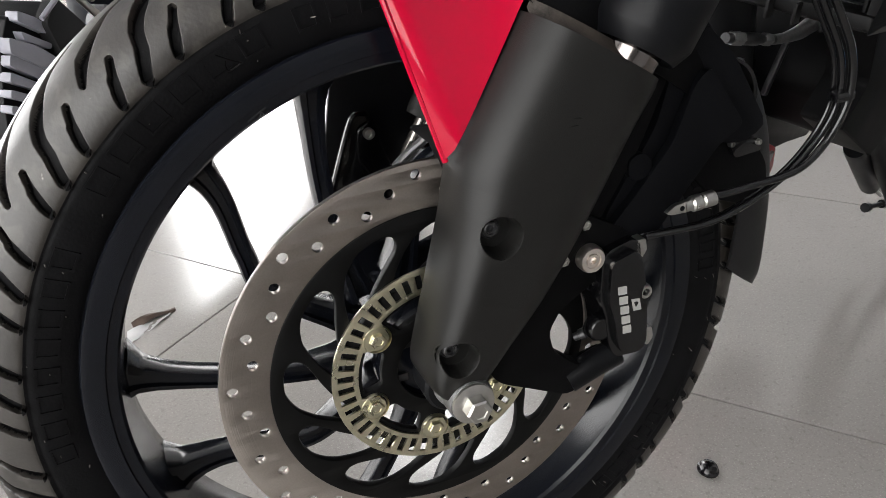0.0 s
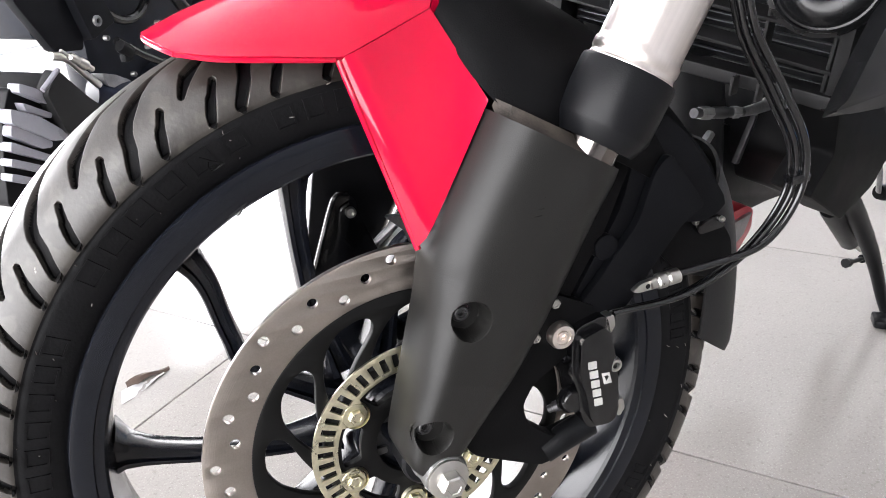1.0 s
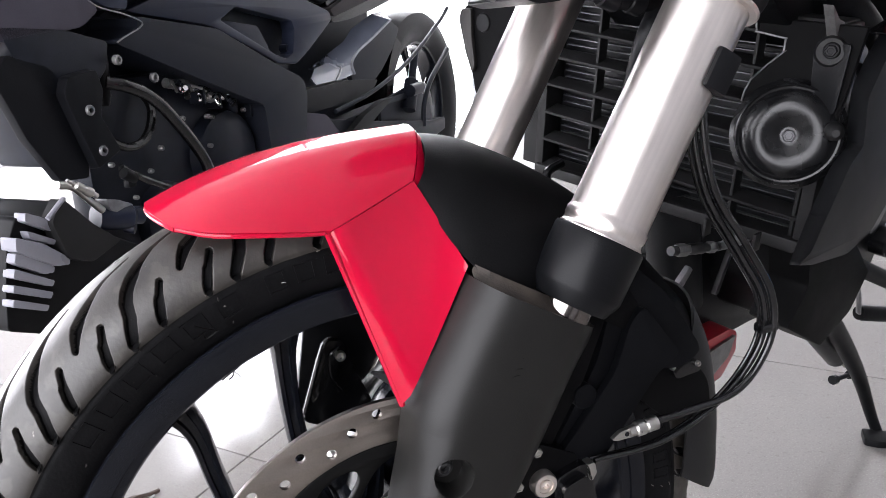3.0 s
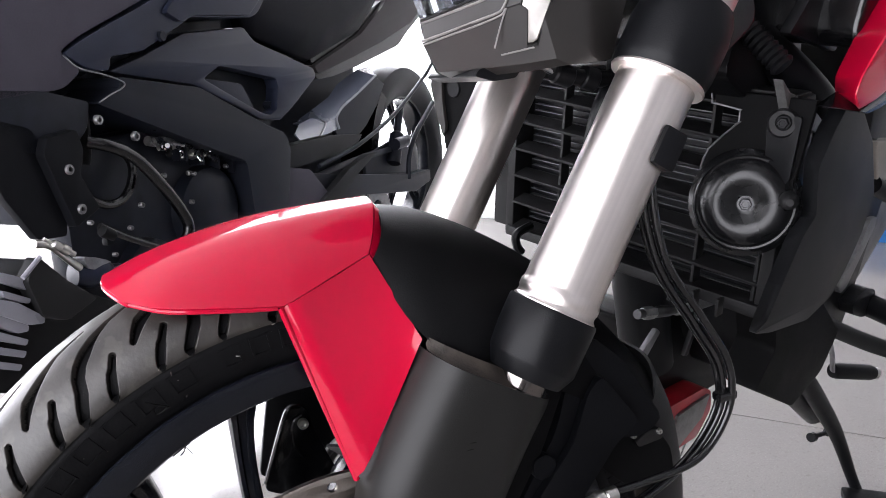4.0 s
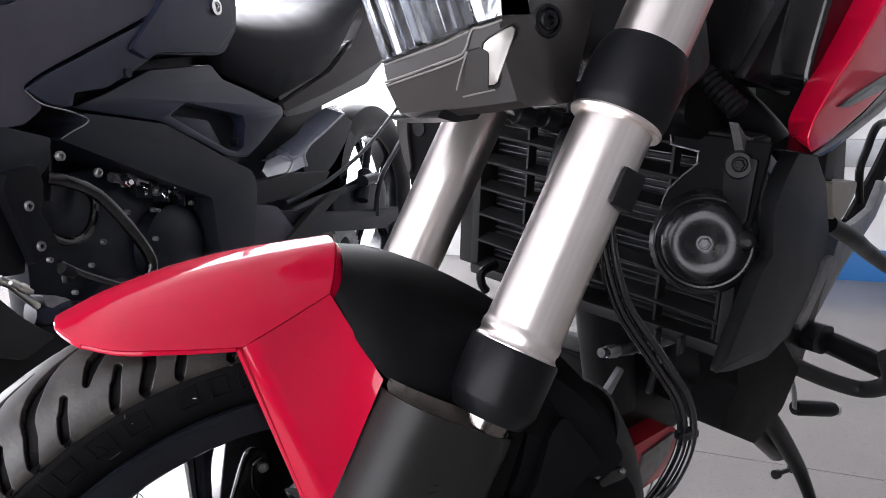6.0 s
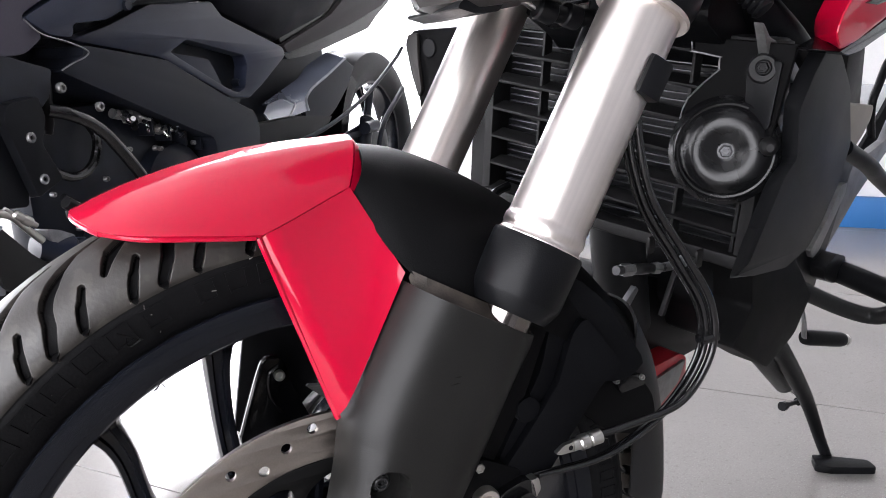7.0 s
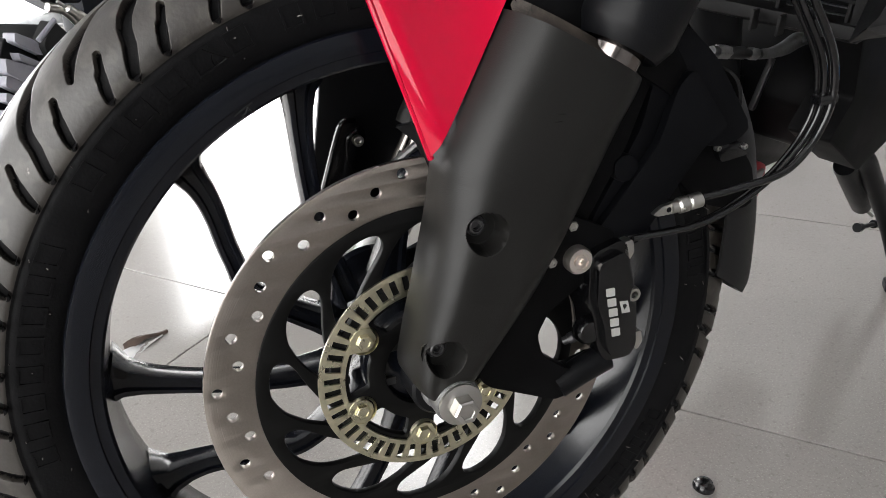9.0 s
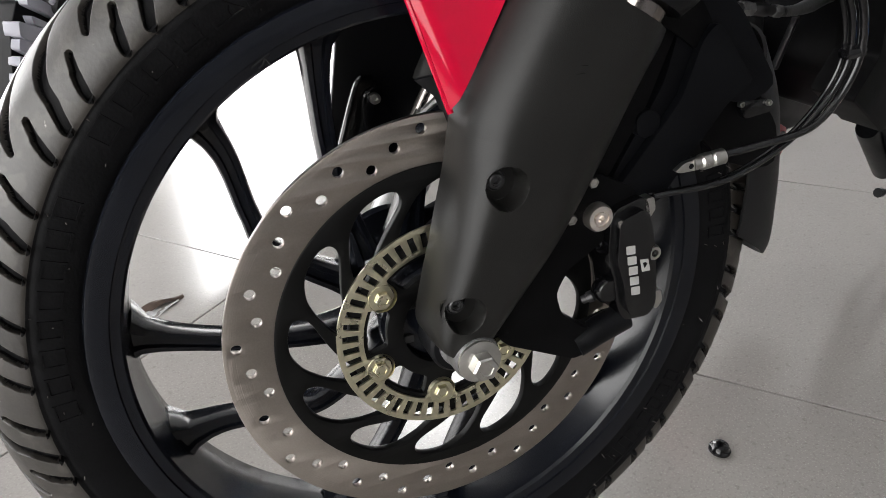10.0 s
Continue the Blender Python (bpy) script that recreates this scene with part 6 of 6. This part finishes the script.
part("header_pipe", tube([(-0.362, -0.030, 0.474), (-0.338, -0.032, 0.466), (-0.318, -0.032, 0.442), (-0.290, -0.028, 0.415)], [0.006, 0.007, 0.005, 0.006], 12), STEEL, other, "bright metal pipe", SECOND)
part("pipe_strap", tube([(-0.414, -0.058, 0.440), (-0.380, -0.058, 0.461)], 0.0036, 10), LILAC, other, "bright metal strap", SECOND)
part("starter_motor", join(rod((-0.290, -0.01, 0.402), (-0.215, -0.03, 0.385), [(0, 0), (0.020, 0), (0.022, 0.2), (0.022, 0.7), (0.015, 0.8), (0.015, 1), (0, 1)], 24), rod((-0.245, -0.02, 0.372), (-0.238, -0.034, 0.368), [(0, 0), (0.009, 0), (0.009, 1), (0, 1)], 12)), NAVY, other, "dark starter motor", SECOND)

# cable joint, clamp and tray under the radiator
part("cable_joint", rod((-0.357, -0.045, 0.481), (-0.310, -0.045, 0.444), [(0, 0), (0.0025, 0), (0.0025, 0.25), (0.006, 0.3), (0.0065, 0.5), (0.0055, 0.55), (0.0075, 0.62), (0.0075, 0.8), (0.0045, 0.85), (0.0045, 1), (0, 1)], 16), STEEL, other, "bright steel cable joint", SECOND)
slab2("oil_tray", [(-0.285, 0.432), (-0.261, 0.424), (-0.232, 0.408), (-0.250, 0.396), (-0.281, 0.412)], -0.036, -0.010, ALLOY, "grey cast oil filter bracket", 0.003, 0.004)
part("bar_clamp", join(rod((-0.252, -0.048, 0.466), (-0.232, -0.048, 0.452), [(0, 0), (0.009, 0), (0.010, 0.2), (0.010, 0.8), (0.009, 1), (0, 1)], 16), block(-0.240, -0.045, 0.446, 0.016, 0.012, 0.012, 0.002)), ENGINE, other, "black bar clamp", SECOND)
for s, z in ((0.025, 0.505), (-0.154, 0.444), (-0.198, 0.409), (-0.236, 0.474), (-0.004, 0.41)):
    part("engine_bolt", socket_bolt((s, -0.006, z), (s, -0.014, z), 0.0042), GREYCAST, other, m=SECOND)

# rear end
slab2("inner_fender", [(0.30, 0.30), (0.32, 0.62), (0.50, 0.68), (0.80, 0.675), (1.00, 0.652), (0.985, 0.585), (0.925, 0.51), (0.89, 0.42), (0.885, 0.30), (0.60, 0.26)], 0.15, 0.22, ENGINE2, "black inner fender", 0.01, 0.02)
RW = (1.195, 0.135, 0.325)
HUB2 = SECOND @ Matrix.Translation(RW)
rear_tyre = part("rear_tyre", lathe([(0.214, -0.036), (0.235, -0.054), (0.272, -0.063), (0.304, -0.052), (0.318, -0.032), (0.325, 0.0), (0.318, 0.032), (0.304, 0.052), (0.272, 0.063), (0.235, 0.054), (0.214, 0.036)], 96, True), TYRE2, other, "black rear tyre", HUB2)
rear_rim = part("rear_rim", lathe([(0.212, -0.034), (0.218, -0.038), (0.208, -0.034), (0.204, -0.02), (0.204, 0.02), (0.208, 0.034), (0.218, 0.038), (0.212, 0.034), (0.210, 0.0)], 96, True), RIM, other, "black rear rim", HUB2)
for k in range(5):
    bm = spoke([(0, -0.005, 0.208), (0.01, -0.01, 0.15), (0.01, -0.02, 0.09), (0, -0.02, 0.03)], (0.016, 0.010, 0.010, 0.016), (0.010, 0.009, 0.010, 0.016))
    bm.transform(pose(0, 0, 0, 0, 72 * k - 6, 0))
    part("rear_spoke", bm, RIM, rear_rim, m=HUB2)
part("rear_disc", flat([circle(0.086, 64), circle(0.05, 48)], -0.050, -0.046, 0.0005), DARKSTEEL, other, "dark rear disc").matrix_basis = HUB2
part("rear_hub", lathe([(0, -0.06), (0.034, -0.058), (0.036, -0.04), (0.046, -0.03), (0.050, 0.0), (0.046, 0.03), (0.03, 0.05), (0, 0.06)], 48), ENGINE2, other, m=HUB2)
part("hugger", loft([[(RW[0] + r * math.cos(radians(a)), y, RW[2] + r * math.sin(radians(a))) for y, r in ((0.045, 0.30), (0.050, 0.334), (0.12, 0.342), (0.20, 0.334), (0.205, 0.30))] for a in range(132, 196, 6)]), GLOSS, other, "dark glossy rear hugger", SECOND)
# a guard over the swing arm: an upper flank in flat facets, its sky sheen painted pale, a rounded edge, an upright dark
# side below it
GUARD_PTS = [(0.97, 0.085, 0.65), (0.89, 0.085, 0.644), (0.768, 0.085, 0.612), (0.716, 0.085, 0.583), (0.624, 0.085, 0.559), (0.53, 0.085, 0.536), (0.917, 0.04, 0.624), (0.794, 0.04, 0.583), (0.725, 0.04, 0.563), (0.692, 0.04, 0.55), (0.667, 0.04, 0.53), (0.676, 0.04, 0.502), (0.456, 0.035, 0.52), (0.509, 0.055, 0.536), (0.579, 0.06, 0.543), (0.606, 0.052, 0.535), (0.613, 0.042, 0.524), (0.533, 0.016, 0.499), (0.448, 0.016, 0.503)]
FACETS = [(0, 1, 6), (1, 2, 7, 6), (2, 3, 8, 7), (3, 4, 15, 16, 10, 9, 8), (4, 5, 13, 14, 15), (10, 11, 17, 16), (12, 13, 14, 15, 16, 17, 18)]
skin = bmesh.new()
corners = [skin.verts.new(p) for p in GUARD_PTS]
for f in FACETS:
    skin.faces.new([corners[k] for k in f])
bmesh.ops.recalc_face_normals(skin, faces=skin.faces)
arm_guard = part("arm_guard", thicken(skin, 0.004), ARMPAINT, other, "dark glossy swing arm guard, its sky sheen painted blue-grey", SECOND, 12)
part("guard_rim", tube([(x, y - 0.002, z) for x, y, z in GUARD_PTS[6:12]], 0.0036, 10, 3), ARMRIM, arm_guard, "rounded edge with a painted pale glint", SECOND)
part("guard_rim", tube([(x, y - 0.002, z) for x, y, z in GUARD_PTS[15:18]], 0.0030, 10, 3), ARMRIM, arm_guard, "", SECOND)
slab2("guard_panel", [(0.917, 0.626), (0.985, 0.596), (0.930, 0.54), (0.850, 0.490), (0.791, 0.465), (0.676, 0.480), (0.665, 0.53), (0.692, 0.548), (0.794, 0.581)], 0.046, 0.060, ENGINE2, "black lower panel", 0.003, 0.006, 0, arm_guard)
slab2("swing_arm", [(0.30, 0.42), (0.33, 0.345), (0.55, 0.325), (0.693, 0.318), (1.062, 0.251), (1.18, 0.262), (1.18, 0.30), (1.072, 0.306), (0.671, 0.378), (0.38, 0.44)], 0.0, 0.03, ENGINE2, "black swing arm", 0.006, 0.01)
slab2("rear_mount", [(0.331, 0.507), (0.543, 0.503), (0.705, 0.483), (0.669, 0.459), (0.534, 0.450), (0.332, 0.455)], -0.015, 0.02, MATT, "", 0.005, 0.008)
slab2("peg_mount", [(0.32, 0.463), (0.42, 0.440), (0.50, 0.36), (0.40, 0.32), (0.30, 0.34)], -0.02, 0.0, BROWN, "dark rear set plate", 0.004, 0.012)
part("rear_bar", tube([(0.46, -0.02, 0.44), (0.63, -0.04, 0.465), (0.861, -0.04, 0.518), (1.089, -0.04, 0.604), (1.16, -0.04, 0.64)], 0.0055, 12), ENGINE2, other, "black rear guard rail", SECOND)
slab2("passenger_peg_arm", [(0.757, 0.428), (0.700, 0.430), (0.586, 0.408), (0.435, 0.354), (0.44, 0.335), (0.515, 0.338), (0.645, 0.392)], -0.03, -0.01, MATT, "dark grey passenger peg arm", 0.004, 0.008)
part("rear_bar", tube([(1.011, 0.0, 0.300), (1.015, 0.0, 0.335), (1.031, 0.0, 0.374), (1.084, 0.0, 0.428), (1.238, 0.0, 0.51)], 0.008, 12), ENGINE2, other, "", SECOND)
part("shock_absorber", join(rod((0.95, 0.02, 0.36), (1.05, 0.03, 0.52), [(0, 0), (0.022, 0), (0.022, 0.5), (0.012, 0.55), (0.012, 1), (0, 1)], 16), rod((0.93, 0.0, 0.42), (1.0, 0.0, 0.42), [(0, 0), (0.018, 0), (0.018, 1), (0, 1)], 12)), ENGINE2, other, m=SECOND)
part("sprocket", flat([[(r * math.cos(radians(a)), r * math.sin(radians(a))) for k in range(40) for r, a in ((0.082, 9 * k), (0.090, 9 * k + 3), (0.090, 9 * k + 5), (0.082, 9 * k + 8))], circle(0.05, 40)], -0.092, -0.086, 0.0005), GREYCAST, other, "toothed sprocket", SECOND @ Matrix.Translation((0.80, 0.10, 0.23)))
slab2("chain_guard", [(0.80, 0.405), (0.98, 0.425), (1.06, 0.415), (1.15, 0.35), (1.17, 0.27), (0.80, 0.27)], 0.036, 0.046, ENGINE2, "black chain guard", 0.003, 0.012)
part("chain", tube([(0.40, 0.015, 0.40), (0.70, 0.02, 0.41), (1.0, 0.03, 0.40)], 0.010, 8, flat=0.5), ENGINE2, other, "dark drive chain", SECOND)

# ---- small things on the floor ----
cap = thing("rubber_cap", "small black rubber cap lying on the floor", "cap", (0.323, -0.005, 0))
part("cap_body", rod((0, 0, 0.0005), (0.0012, -0.0012, 0.0115), [(0, 0), (0.0105, 0), (0.0118, 0.10), (0.0118, 0.30), (0.0100, 0.42), (0.0094, 0.55), (0.0085, 0.80), (0.0060, 0.95), (0.0030, 1.0), (0, 1.0)], 28), HOSE, cap, m=pose(0.323, -0.005, 0))

scrap = thing("paper_scrap", "torn brown paper scrap with a pale flap lying on the floor", "scrap", (-0.215, 0.595, 0))
brown_rows, pale_rows = [], []
for k in range(9):
    t = k / 8
    x, y = -0.247 + 0.064 * t, 0.590 + 0.022 * t
    w = 0.0085 * math.sin(math.pi * (0.12 + 0.8 * t)) + 0.002 * math.sin(9 * t)
    brown_rows.append([(x - 0.3 * s * w, y + s * w, 0.002 + 0.006 * (1 - s * s) + 0.004 * math.sin(5 * t + s)) for s in (-1, -0.4, 0.2, 1)])
    pale_rows.append([(x - 0.008, y - 0.010 - s * (0.034 * (1 - t) + 0.004), 0.0015 + 0.002 * math.sin(7 * t + 2 * s)) for s in (0, 0.35, 0.7, 1)])
part("brown_strip", thicken(loft(brown_rows), 0.0008), SCRAP, scrap, "curled dark brown strip")
part("pale_flap", thicken(loft(pale_rows), 0.0006), PALE, scrap, "pale grey plastic flap")

# ---- floor tiles ----
tile_me = bpy.data.meshes.new("tile")
tb = bmesh.new()
bmesh.ops.create_cube(tb, size=1, matrix=Matrix.Translation((0, 0, -0.004)) @ Matrix.Diagonal((PITCH - 0.0022, PITCH - 0.0022, 0.008, 1)))
bmesh.ops.bevel(tb, geom=[e for e in tb.edges if all(v.co.z > -0.002 for v in e.verts)], offset=0.0008, segments=1, affect="EDGES")
tb.to_mesh(tile_me)
tb.free()
tile_me.materials.append(TILE)
for i in range(-7, 6):
    for j in range(-6, 5):
        p, q = PA + (i + 0.5) * PITCH, QA + (j + 0.5) * PITCH
        if P0 - 0.3 < p < P1 + 0.3 and Q0 - 0.3 < q < Q1 + 0.3:
            ob = new("tile", tile_me)
            ob.parent = floor
            ob.matrix_world = ROOM @ Matrix.Translation((p, q, 0))
